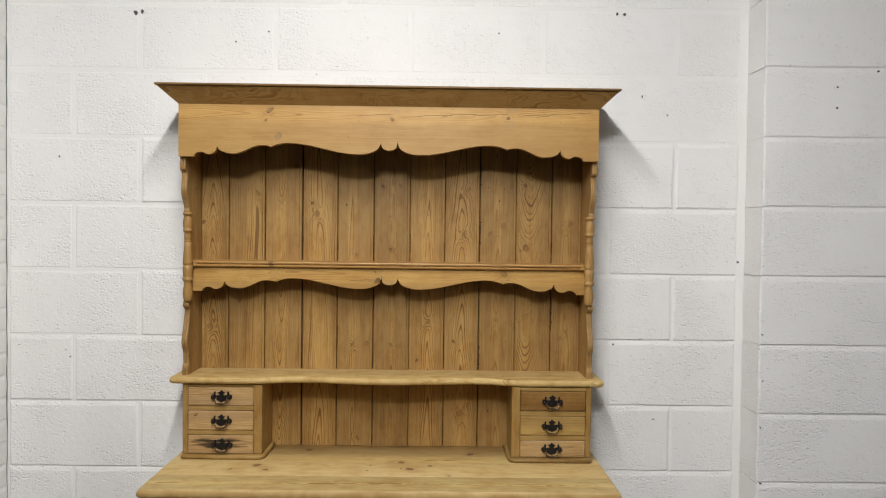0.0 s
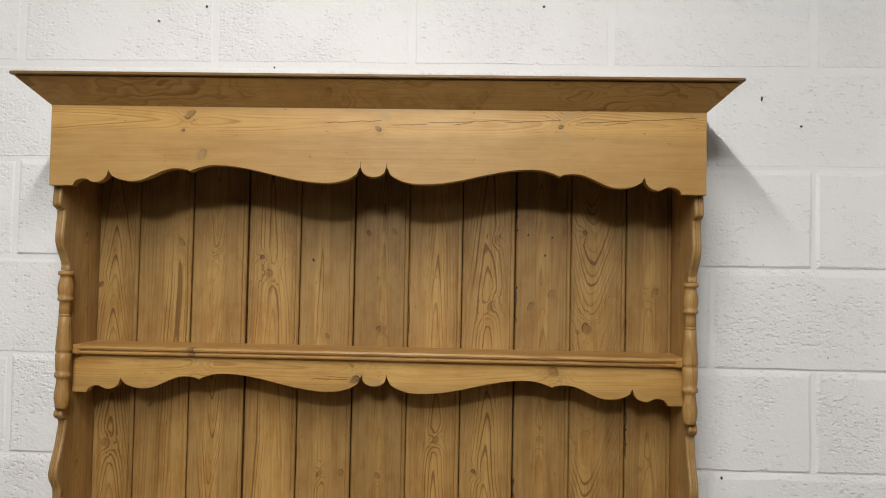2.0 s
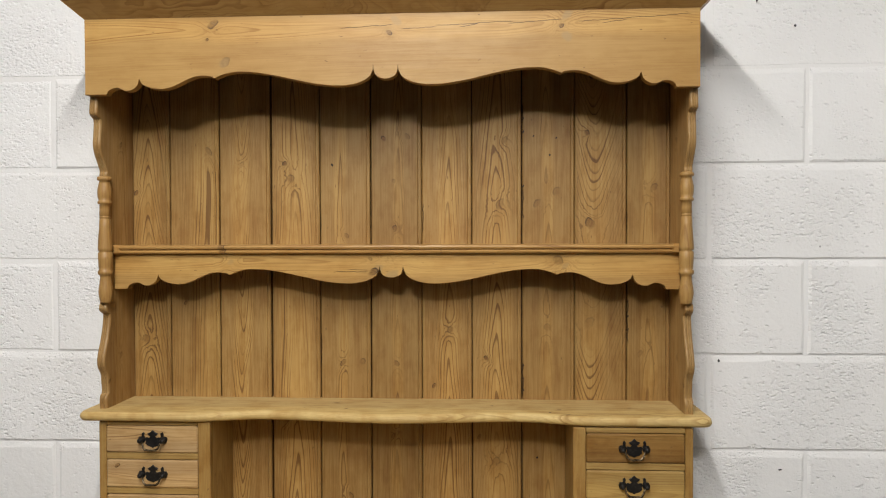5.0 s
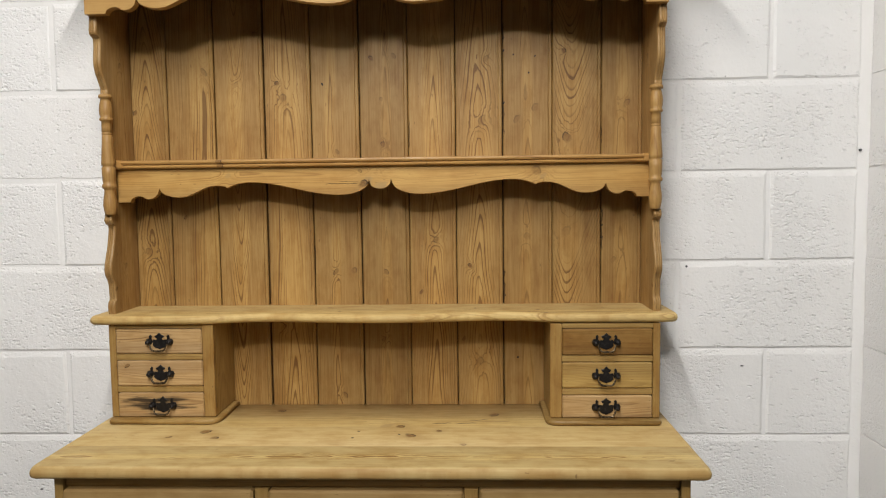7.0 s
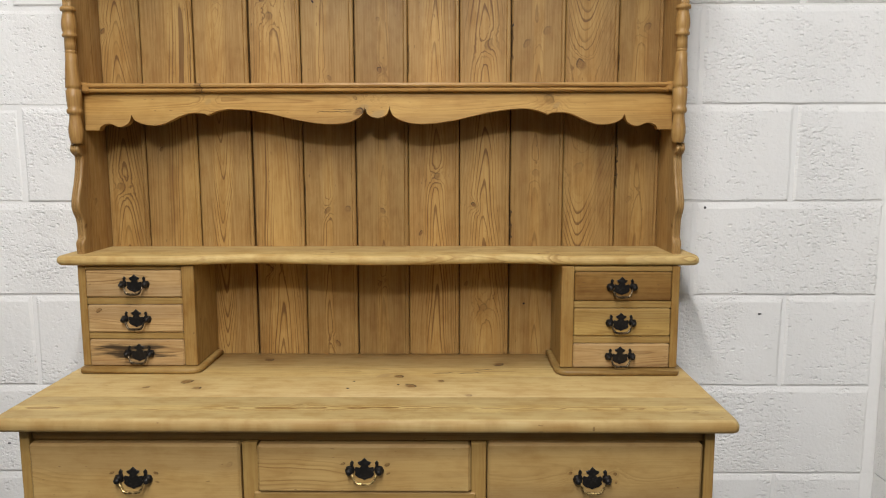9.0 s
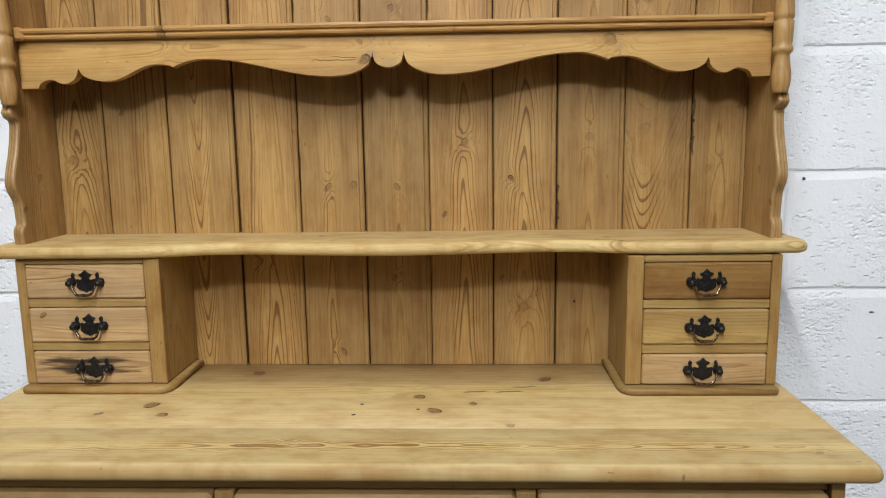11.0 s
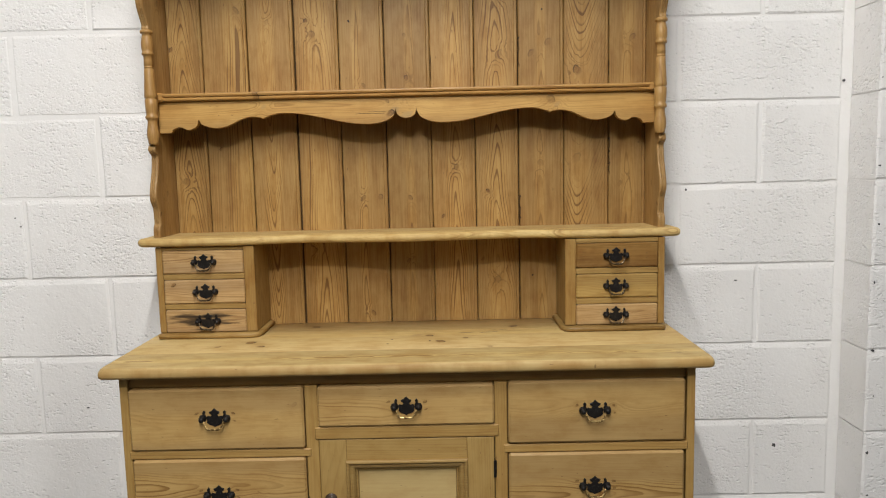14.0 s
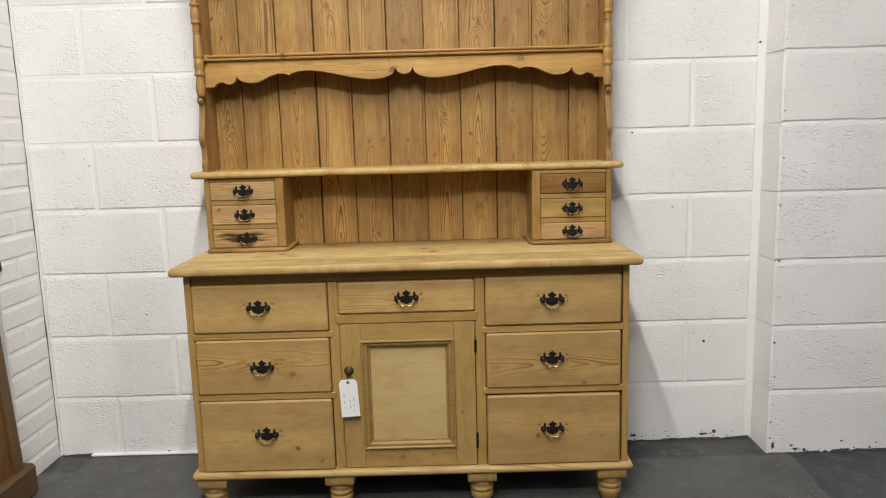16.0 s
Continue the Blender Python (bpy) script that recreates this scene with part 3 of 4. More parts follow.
part("shelf", loft([[(x, y, z) for y, z in prof] for x in (-0.6265, -0.3, 0.0, 0.3, 0.6265)]), WOOD_SHELF, rack, "upper shelf with a moulded front edge")
for s in (-1, 1):
    part("shelf_block", box(*sorted((s * 0.606, s * 0.6262)), -0.1535, -0.140, 1.352, 1.3735, c=0.004), WOOD_SHELF, rack)
WOOD_APRON = pine("pine_apron", "Z", "X", 1.335, (0.468, 0.282, 0.092), AMBER, 260, 6, 0, 11, 0.75,
                  [(1.312, -0.040, 0.010, 1.0), (1.318, -0.030, 0.012, -0.6), (1.337, 0.364, 0.012, 0.45), (1.342, -0.047, 0.005, 0.5), (1.325, 0.38, 0.008, -0.5), (1.334, -0.36, 0.008, -0.4), (1.303, 0.0, 0.016, -0.65)],
                  [(-0.13, -0.048, 1.3135, -0.02, 0.0012), (-0.10, -0.045, 1.3185, -0.06, 0.0009)], streaky=0.4, fibrous=0.32, focus=0.04, cup=0.006, mottle=0.5, quiet=0.55)
part("apron", scalloped(0.6255, 1.3522, 1.2845 + 0.0015, -0.137, -0.119, 0.0375), WOOD_APRON, rack, "scalloped board under the upper shelf")

# lower shelf with a serpentine front
def serpentine(x):
    x = abs(x)
    bump = (1 - math.cos(math.pi * max(0.0, min(1.0, (0.43 - x) / 0.15)))) / 2 if x > 0.28 else 0.12 + 0.88 * (1 - math.cos(math.pi * x / 0.28)) / 2
    return -0.206 + 0.028 * bump


front = [(x, serpentine(x)) for x in np.linspace(-0.655, 0.655, 61)]
ends = [(0.668, -0.2035), (0.676, -0.196), (0.679, -0.184), (0.679, -0.016), (-0.679, -0.016), (-0.679, -0.184), (-0.676, -0.196), (-0.668, -0.2035)]
part("lower_shelf", board([(float(x), y) for x, y in front] + ends, 0.9910, 1.0120, 0.0102, 6),
     pine("pine_lower_shelf", "Y", "X", -0.175, PALE, STRAW, 260, 7, 0, 12, 0.6, [(-0.095, -0.132, 0.007, 0.5), (-0.142, 0.366, 0.006, 0.6), (-0.186, 0.380, 0.005, 0.7), (-0.12, 0.52, 0.005, 0.4), (-0.150, -0.10, 0.0035, 0.8), (-0.11, 0.22, 0.0035, 1.0), (-0.165, 0.345, 0.0035, 1.0)],
          rough=0.64, cup=0.010, focus=0.05, quiet=0.25, swirl=(4.0, 12.0, 5.0), streaky=0.5, fibrous=0.35, mottle=0.9),
     rack, "pale shelf with a serpentine rounded front edge", smooth=True)

# backboards, one by one
GAPS = [-0.6275, -0.5375, -0.4185, -0.296, -0.179, -0.060, 0.060, 0.1755, 0.2900, 0.411, 0.5290, 0.6275]
KNOTS = {0: [(-0.618, 1.495, 0.006, 0.9), (-0.597, 1.149, 0.010, 0.4)], 1: [(-0.443, 1.592, 0.009, 0.5), (-0.500, 1.235, 0.005, 0.95)], 2: [(-0.364, 1.560, 0.006, 0.3), (-0.313, 1.679, 0.008, 0.4)],
         3: [(-0.261, 1.561, 0.006, 0.9), (-0.247, 1.526, 0.010, 0.45), (-0.259, 0.958, 0.006, 0.5)],
         4: [(-0.149, 1.557, 0.0035, 0.95), (-0.116, 1.392, 0.006, 0.5), (-0.125, 1.095, 0.008, 0.55), (-0.080, 1.098, 0.008, 0.5), (-0.108, 0.782, 0.007, 0.6)],
         5: [(-0.028, 1.617, 0.006, 0.9), (0.027, 1.622, 0.007, 0.5), (-0.005, 1.519, 0.005, 0.4), (-0.002, 1.409, 0.007, 0.7), (0.0, 1.094, 0.007, 0.55), (-0.007, 0.925, 0.006, 0.5)],
         6: [(0.126, 1.173, 0.008, 0.55), (0.088, 1.043, 0.005, 0.95)],
         7: [(0.242, 1.465, 0.011, 0.4), (0.251, 1.610, 0.008, 0.35), (0.209, 1.107, 0.006, 0.9), (0.232, 0.868, 0.010, 0.4), (0.193, 0.925, 0.005, 0.5)],
         8: [(0.326, 1.465, 0.009, 0.45), (0.371, 1.493, 0.010, 0.35), (0.350, 1.179, 0.009, 0.3), (0.355, 1.576, 0.0025, 1.0), (0.318, 1.62, 0.0022, 1.0), (0.37, 1.615, 0.0022, 1.0), (0.326, 0.878, 0.003, 0.9), (0.2945, 1.035, 0.0024, 1.0), (0.2940, 1.062, 0.0030, 1.0), (0.2945, 1.092, 0.0024, 1.0), (0.2940, 1.660, 0.0032, 1.0), (0.2945, 1.630, 0.0024, 1.0), (0.2945, 1.505, 0.0026, 1.0)],
         9: [(0.447, 1.419, 0.012, 0.7), (0.439, 1.626, 0.006, 0.8), (0.444, 1.190, 0.013, 0.25)], 10: [(0.591, 1.500, 0.009, 0.45), (0.56, 1.12, 0.007, 0.3), (0.5325, 1.175, 0.0026, 1.0), (0.5320, 1.205, 0.0030, 1.0), (0.5325, 1.240, 0.0024, 1.0)]}
# worm-eaten splits along some of the joints: from, to, across, slope, width
SPLITS = {8: ((1.425, 1.505, 0.2925, 0.0, 0.0026), (1.640, 1.700, 0.2925, 0.0, 0.0022), (1.015, 1.100, 0.2930, 0.0, 0.0024)), 10: ((1.140, 1.250, 0.5315, 0.0, 0.0022), (1.400, 1.450, 0.5315, 0.0, 0.0018)),
          4: ((1.080, 1.165, -0.1765, 0.0, 0.0020), (1.400, 1.440, -0.1765, 0.0, 0.0018)), 6: ((1.395, 1.470, 0.0630, 0.0, 0.0018),), 3: ((1.400, 1.500, -0.2925, 0.0, 0.0022),)}
#  heart, rings per metre, cup, lean, focus, contrast, quiet, tone
GRAIN = [(-0.588, 215, 0.010, 22, 0.045, 1.00, 0.30, 0.92), (-0.446, 200, 0.006, 3, 0.050, 1.10, 0.30, 0.97), (-0.366, 250, 0.007, -20, 0.026, 1.00, 0.18, 1.04), (-0.238, 210, 0.008, 7, 0.052, 1.20, 0.30, 1.08),
         (-0.124, 230, 0.006, 6, 0.016, 0.80, 0.07, 0.99), (0.002, 240, 0.006, 9, 0.018, 0.90, 0.10, 0.87), (0.118, 215, 0.008, 10, 0.032, 1.10, 0.28, 1.10), (0.232, 210, 0.010, 14, 0.045, 0.85, 0.28, 1.02),
         (0.352, 220, 0.010, 10, 0.018, 0.55, 0.07, 0.92), (0.450, 200, 0.016, -40, 0.045, 0.95, 0.28, 0.93), (0.580, 200, 0.012, 6, 0.025, 0.60, 0.10, 0.88)]
for k, (g0, g1) in enumerate(zip(GAPS, GAPS[1:])):
    heart, rings, cup, lean, focus, contrast, quiet, tone = GRAIN[k]
    wood = pine("pine_backboard", "X", "Z", heart, DULL, UMBER, rings, lean, 0, 13 + k, 1.55 * contrast, KNOTS[k], SPLITS.get(k, ()), rough=0.54, tone=0.93 * tone,
                streaky=0.65, fibrous=0.45, focus=focus, cup=cup, swirl=(2.6 if k in (1, 3, 7) else 1.6, 14.0, 3.5), crisp=0.56, mottle=0.75, quiet=min(0.5, 1.3 * quiet))
    y = -0.046 + random.uniform(-0.001, 0.001)
    gap = 0.0042 if k == 3 else (0.0010, 0.0018, 0.0026)[k % 3]
    x0, x1, b = g0 + gap, g1 - 0.0004, 0.0085
    cut = [(x0, -0.030), (x0, y + 0.0022), (x0 + 0.0022, y), (x1 - b - 0.0012, y), (x1 - b, y + 0.0016), (x1 - b + 0.0012, y), (x1 - 0.0022, y), (x1, y + 0.0022), (x1, -0.030)]
    part("backboard", loft([[(a, d, z) for a, d in cut] for z in (0.7575, 1.853)]), wood, rack)
# added sheet, coloured dark for the shade between the backboards
part("gap_shade_sheet", box(-0.627, 0.627, -0.0295, -0.014, 0.76, 1.85, c=0.002), plain("gap_shade", (0.05, 0.028, 0.012), 0.9), rack, "added dark sheet that stands for the shade in the gaps")

# small drawer cases
FRAME = pine("pine_case", "X", "Z", 0.0, (0.405, 0.250, 0.080), TAN, 300, 10, 90, 30, 0.22, tone=0.92, streaky=0.3, mottle=1.0)
FRAME_X = pine("pine_rail", "Z", "X", 0.9, GOLD, TAN, 300, 5, 160, 31, 0.4, tone=0.9)


def handle(drawer, cx, cz, y, size, bail_material):
    """A pierced bat-wing plate with two posts and a drop bail; y is the drawer's face."""
    s = size / 0.037
    shapes = [[(-0.016, 0.005), (-0.019, 0.000), (-0.017, -0.005), (-0.018, -0.010), (-0.012, -0.016), (-0.005, -0.018), (0, -0.021), (0.005, -0.018), (0.012, -0.016), (0.018, -0.010),
               (0.017, -0.005), (0.019, 0.000), (0.016, 0.005), (0.009, 0.003), (0.005, 0.008), (-0.005, 0.008), (-0.009, 0.003)],
              [(-0.005, 0.007), (-0.011, 0.011), (-0.0125, 0.014), (-0.006, 0.0165), (0, 0.0225), (0.006, 0.0165), (0.0125, 0.014), (0.011, 0.011), (0.005, 0.007)],
              [(-0.036, -0.001), (-0.033, -0.009), (-0.027, -0.011), (-0.019, -0.006), (-0.0185, 0.004), (-0.021, 0.008), (-0.0195, 0.014), (-0.0235, 0.0175), (-0.0265, 0.013), (-0.026, 0.007), (-0.033, 0.006)]]
    shapes.append([(-a, b) for a, b in shapes[2][::-1]])
    bm = bmesh.new()
    for k, shape in enumerate(shapes):
        t = 0.0016 + 0.00025 * k
        loft([[(cx + s * a, y - e, cz + s * b) for a, b in shape] for e in (-0.0004, t)], bm=bm)
        loft([[(cx + s * a, y - t, cz + s * b) for a, b in shape], [(cx + s * a * (0.97 if k < 2 else 1) , y - t - 0.0005, cz + s * b * 0.95) for a, b in shape]], bm=bm)
    part("backplate", bm, IRON, drawer, "pierced black bat-wing plate")
    for side in (-1, 1):
        part("post", turned_y([(0.0075 * s, y - 0.0010), (0.0082 * s, y - 0.0030), (0.0060 * s, y - 0.0055), (0.0042 * s, y - 0.0075), (0.0062 * s, y - 0.0105), (0.0045 * s, y - 0.0135), (0.001, y - 0.0145)],
                              cx + side * 0.0275 * s, cz - 0.002 * s, 14), IRON, drawer, "round black bail post", smooth=True)
    path, rr = [], []
    for k in range(19):
        u = -1 + 2 * k / 18
        drop = 1 - abs(u) ** 4.5
        path.append((cx + s * 0.0235 * math.copysign(abs(u) ** 0.85, u) * (1 - 0.06 * drop), y - 0.0085 - 0.004 * drop, cz - s * (0.003 + 0.0205 * drop)))
        rr.append(0.0013 + 0.0013 * drop)
    part("bail", rod(path, rr, 8), bail_material, drawer, "curved drop handle", smooth=True)


SMALL = [[(0.9215, 0.9795), (0.8450, 0.9050), (0.7710, 0.8290)], [(0.9165, 0.9770), (0.8405, 0.8995), (0.7715, 0.8235)]]
for side, s in enumerate((-1, 1)):
    fwd = (0.0, 0.010)[side]
    def sided(a, b, *rest, c=0.0015):
        return box(min(s * a, s * b), max(s * a, s * b), *rest, c=c)
    part("case_side", sided(0.637, 0.621, -0.189 - fwd, -0.0465, 0.771, 0.9893), FRAME, rack)
    part("case_side", sided(0.405, 0.3895, -0.1755 - fwd, -0.0475, 0.771, 0.9893), pine("pine_case_inner", "Y", "Z", -0.12, GOLD, TAN, 900, 12, 20, 33 + s, 0.45, [(-0.16, 0.865, 0.004, 0.6)], tone=0.95 if s < 0 else 0.75), rack)
    part("case_stile", sided(0.4155, 0.3890, -0.1915 - fwd, -0.1758 - fwd, 0.7715, 0.9893), FRAME, rack)
    part("case_rail", sided(0.6205, 0.416, -0.1895 - fwd, -0.060, SMALL[side][0][1] + 0.001, 0.9892), FRAME_X, rack)
    for (lo, _), (_, hi) in zip(SMALL[side], SMALL[side][1:]):
        part("case_rail", sided(0.6205, 0.416, -0.1895 - fwd, -0.060, hi + 0.001, lo - 0.001), FRAME_X, rack)
    part("case_back", sided(0.6205, 0.4055, -0.062, -0.048, 0.771, 0.989), plain("dark_case", (0.06, 0.035, 0.015), 0.9), rack)
    plan = [(0.639, -0.05)] + [(a, b - fwd) for a, b in ((0.639, -0.200), (0.634, -0.208), (0.404, -0.2095), (0.390, -0.206), (0.381, -0.195), (0.3775, -0.178))] + [(0.3775, -0.05)]
    plan = [(s * a, b) for a, b in (plan[::-1] if s > 0 else plan)]
    part("case_plinth", board(plan, 0.7572, 0.7702, 0.006, 6), pine("pine_case_plinth", "Y", "X", -0.2, GOLD, TAN, 300, 8, 90, 36 + s, 0.45, tone=0.92 if s < 0 else 0.74, mottle=1.0), rack, "rounded moulding under the small drawers", smooth=True)
    for n, (lo, hi) in enumerate(SMALL[side]):
        pale = (side, n) not in ((1, 0), (1, 1))
        mid = (lo + hi) / 2
        # dark spots beside the two bail posts, drawn the way knots are
        marks = [(mid + 0.004, s * 0.515 - 0.026, 0.0042, 0.75), (mid + 0.002, s * 0.515 + 0.027, 0.0040, 0.7)] + ([(hi - 0.011, -0.595, 0.0055, 0.8)] if (side, n) == (0, 1) else [])
        wood = pine("pine_small_drawer", "Z", "X", mid + (0.012, -0.015, 0.01)[n], ROSE if pale else GOLD if n else (0.440, 0.252, 0.078), CLAY if pale else TAN, 240, 8, 0, 40 + 3 * side + n, 0.75 if n < 2 or side else 0.45,
                    marks, (), (mid + 0.002, -0.528) if (side, n) == (0, 2) else None, cup=0.008, focus=0.03, quiet=0.45, crisp=0.35,
                    tone=(0.94, 0.98, 0.92, 0.58, 0.90, 0.88)[3 * side + n], streaky=0.9 if (side, n) == (1, 0) else 0.3, mottle=1.0 if (side, n) == (1, 0) else 0.5)
        drawer = part("drawer", sided(0.6195, 0.4165, -0.1925 - fwd, -0.07, lo, hi, c=0.0028), wood, rack, "small scorched pine drawer" if (side, n) == (0, 2) else "small pine drawer")
        handle(drawer, s * 0.515 + (0.0025 if (side, n) == (0, 2) else 0), (lo + hi) / 2 + 0.001, -0.1925 - fwd, 0.0335, BRONZE)


# ---- dresser base ----
base = thing("dresser_base", (0, -0.23, 0.0), "stripped pine dresser base with seven drawers and panelled door", "dresser")
TOP_KNOTS = [(-0.096, -0.259, 0.0120, 0.98), (-0.129, 0.263, 0.0120, 1.00), (-0.219, 0.046, 0.0110, 0.85), (-0.212, 0.015, 0.016, -0.55), (-0.281, 0.074, 0.0120, 0.98), (-0.250, 0.136, 0.0072, 0.91), (-0.251, -0.044, 0.0036, 1.00), (-0.296, -0.051, 0.0036, 1.00),
             (-0.273, 0.049, 0.0036, 1.00), (-0.254, -0.391, 0.0132, 0.85), (-0.293, -0.460, 0.0072, 0.78), (-0.297, -0.356, 0.0096, 0.78), (-0.337, 0.191, 0.0072, 0.52)]
WOOD_TOP = pine("pine_top_back", "Y", "X", -0.18, PALE, STRAW, 280, 4, 0, 50, 0.62, TOP_KNOTS, [(0.115, 0.165, -0.200, 0.2, 0.0036), (0.170, 0.225, -0.197, 0.13, 0.0036), (0.20, 0.25, -0.172, 0.05, 0.0030)], rough=0.5, streaky=0.35, fibrous=0.25, swirl=(5.0, 9.0, 3.0), mottle=0.7, cup=0.010, focus=0.05, quiet=0.22)
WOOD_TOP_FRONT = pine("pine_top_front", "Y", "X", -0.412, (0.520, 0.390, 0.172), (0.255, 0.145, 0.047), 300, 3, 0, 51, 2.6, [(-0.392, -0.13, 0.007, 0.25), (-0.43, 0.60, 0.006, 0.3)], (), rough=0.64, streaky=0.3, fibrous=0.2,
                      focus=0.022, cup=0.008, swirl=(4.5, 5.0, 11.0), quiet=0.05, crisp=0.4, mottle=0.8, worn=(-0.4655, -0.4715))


def worktop_plank(y0, y1, front):
    """One plank of the top; the front one has a rounded nose and rounded corners."""
    half, low, high = 0.6685, 0.7330, 0.757
    pts = rounded(-half, half, y0, y1, 0.013, 0.0006) if front else [(-half, y0), (half, y0), (half, y1), (-half, y1)]
    rings = []
    for d, z in ((0.0040, low), (0.0012, low + 0.0025), (0.0002, low + 0.006), (0.0, low + 0.0105), (0.0006, low + 0.0140), (0.0022, low + 0.0178), (0.0042, low + 0.0212), (0.0066, high - 0.0008), (0.0095, high)):
        rings.append([(x - math.copysign(d, x) if abs(x) > 0.63 else x, y + (d if front and y < y0 + 0.03 else 0.0), z) for x, y in pts])
    return loft(rings)


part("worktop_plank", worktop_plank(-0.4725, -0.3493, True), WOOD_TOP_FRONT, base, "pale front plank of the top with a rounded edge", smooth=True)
part("worktop_plank", worktop_plank(-0.3490, -0.012, False), WOOD_TOP, base, "pale back plank of the top with dark knots", smooth=True)

STILE = pine("pine_stile", "X", "Z", 0.0, (0.425, 0.270, 0.088), TAN, 200, 8, 110, 52, 0.3, streaky=0.4, fibrous=0.25)
RAIL = pine("pine_base_rail", "Z", "X", 0.4, (0.425, 0.270, 0.088), TAN, 200, 4, 110, 53, 0.3, streaky=0.4, fibrous=0.25)
# near-black stands for the shade inside and beneath the base
SHADE_IN = plain("inside_shade", (0.07, 0.04, 0.018), 0.9)
for s in (-1, 1):
    part("side_panel", box(min(s * 0.637, s * 0.621), max(s * 0.637, s * 0.621), -0.430, -0.014, 0.134, 0.7327, c=0.0015), pine("pine_base_side", "Y", "Z", -0.2, GOLD, TAN, 700, 10, 40, 54 + s, 0.4), base)
    part("stile", box(min(s * 0.6375, s * 0.6195), max(s * 0.6375, s * 0.6195), -0.4335, -0.4302, 0.1345, 0.7328, c=0.001), STILE, base)
part("back_panel", box(-0.62, 0.62, -0.03, -0.016, 0.12, 0.7326, c=0.001), SHADE_IN, base)
part("bottom_board", box(-0.62, 0.62, -0.42, -0.031, 0.116, 0.132, c=0.001), SHADE_IN, base)
part("top_rail", box(-0.619, 0.619, -0.4245, -0.405, 0.7005, 0.7328, c=0.0015), RAIL, base)
for x0, x1 in ((-0.2275, -0.1995), (0.1935, 0.2215)):
    part("stile", box(x0, x1, -0.4330, -0.405, 0.1345, 0.7000, c=0.0015), STILE, base)
for x0, x1 in ((-0.6235, -0.2165), (0.2125, 0.6225)):
    for z in (0.5475, 0.3635):
        part("rail", box(x0, x1, -0.4365, -0.4000, z - 0.0095, z + 0.0095, c=0.0025), RAIL, base)
part("rail", box(-0.2075, 0.2025, -0.4365, -0.400, 0.5765, 0.6050, c=0.0025), RAIL, base)

BIG = [(-0.6175, -0.2295, 0.5590, 0.6995, 60, SAND, OCHRE, [(0.660, -0.25, 0.006, 0.2)], 10), (-0.6175, -0.2295, 0.3745, 0.5370, 61, SAND, OCHRE, [(0.434, -0.341, 0.009, 0.45)], 14),
       (-0.6185, -0.2305, 0.1350, 0.3530, 62, SAND, TAN, [(0.206, -0.339, 0.008, 0.8), (0.162, -0.270, 0.007, 0.4)], 6),
       (0.2235, 0.6140, 0.5605, 0.7020, 63, SAND, OCHRE, [(0.615, 0.37, 0.012, 0.12), (0.64, 0.45, 0.012, 0.1)], 8), (0.2235, 0.6140, 0.3725, 0.5370, 64, SAND, OCHRE, [(0.383, 0.506, 0.007, 0.6)], 15),
       (0.2235, 0.6140, 0.1350, 0.3490, 65, SAND, TAN, [(0.227, 0.371, 0.008, 0.8), (0.22, 0.56, 0.004, 0.5)], 4), (-0.1985, 0.1925, 0.6065, 0.6985, 66, SAND, OCHRE, [], 7)]
for x0, x1, z0, z1, seed, light, dark, knots, lean in BIG:
    cx = (-0.4265 if x0 < -0.5 else 0.4145) if seed != 66 else -0.0015
    cz = {60: 0.6345, 61: 0.4565, 62: 0.2515, 63: 0.636, 64: 0.4615, 65: 0.2475, 66: 0.6525}[seed]
    # the last three are dark spots beside the posts, not knots
    knots = knots + [(cz + 0.010, cx - 0.040, 0.0032, 0.7), (cz + 0.009, cx + 0.041, 0.0034, 0.75), (cz - 0.008, cx + 0.043, 0.0026, 0.6)]
    wood = pine("pine_drawer", "Z", "X", (z0 + z1) / 2 + (0.02 if seed % 2 else -0.015), light, dark, 230, lean, 0, seed, {60: 0.4, 61: 1.0, 62: 0.2, 63: 0.3, 64: 1.0, 65: 0.3, 66: 0.5}[seed], knots, rough=0.48,
                cup=0.012, focus=0.045, quiet=0.08, tone=0.91 if seed in (63, 64, 65) else 0.98, swirl=(4.5, 11.0, 5.0), crisp=0.3, streaky=0.22, fibrous=0.2, mottle=0.55)
    drawer = part("drawer", box(x0, x1, -0.4415, -0.39, z0, z1, c=0.0045), wood, base, "wide pine drawer front with softened edges")
    handle(drawer, cx, cz, -0.4415, 0.0365, BRASS)

# panelled door
DOOR_V = pine("pine_door_stile", "X", "Z", 0.05, GOLD, TAN, 300, 8, 90, 70, 0.25, [(0.15, 0.30, 0.005, 0.5)], streaky=0.3, fibrous=0.2)
DOOR_H = pine("pine_door_rail", "Z", "X", 0.3, GOLD, TAN, 300, 6, 100, 71, 0.3, [(0.165, -0.03, 0.006, 0.4), (0.17, 0.06, 0.006, 0.4)], streaky=0.3, fibrous=0.2)
door = part("door", box(-0.1388, 0.1305, -0.424, -0.405, 0.1955, 0.5255, c=0.001), pine("pine_door_panel", "Z", "X", 0.36, PALE, STRAW, 250, 3, 30, 72, 0.05, rough=0.55, tone=0.97, streaky=0.10, fibrous=0.10, mottle=0.4), base, "panelled door, its flat panel pale")
for x0, x1 in ((-0.1985, -0.1390), (0.1307, 0.1915)):
    part("door_stile", box(x0, x1, -0.4345, -0.4060, 0.1360, 0.5750, c=0.0012), DOOR_V, door)
for z0, z1 in ((0.5257, 0.5748), (0.1362, 0.1953)):
    part("door_rail", box(-0.1388, 0.1305, -0.4343, -0.4060, z0, z1, c=0.0012), DOOR_H, door)
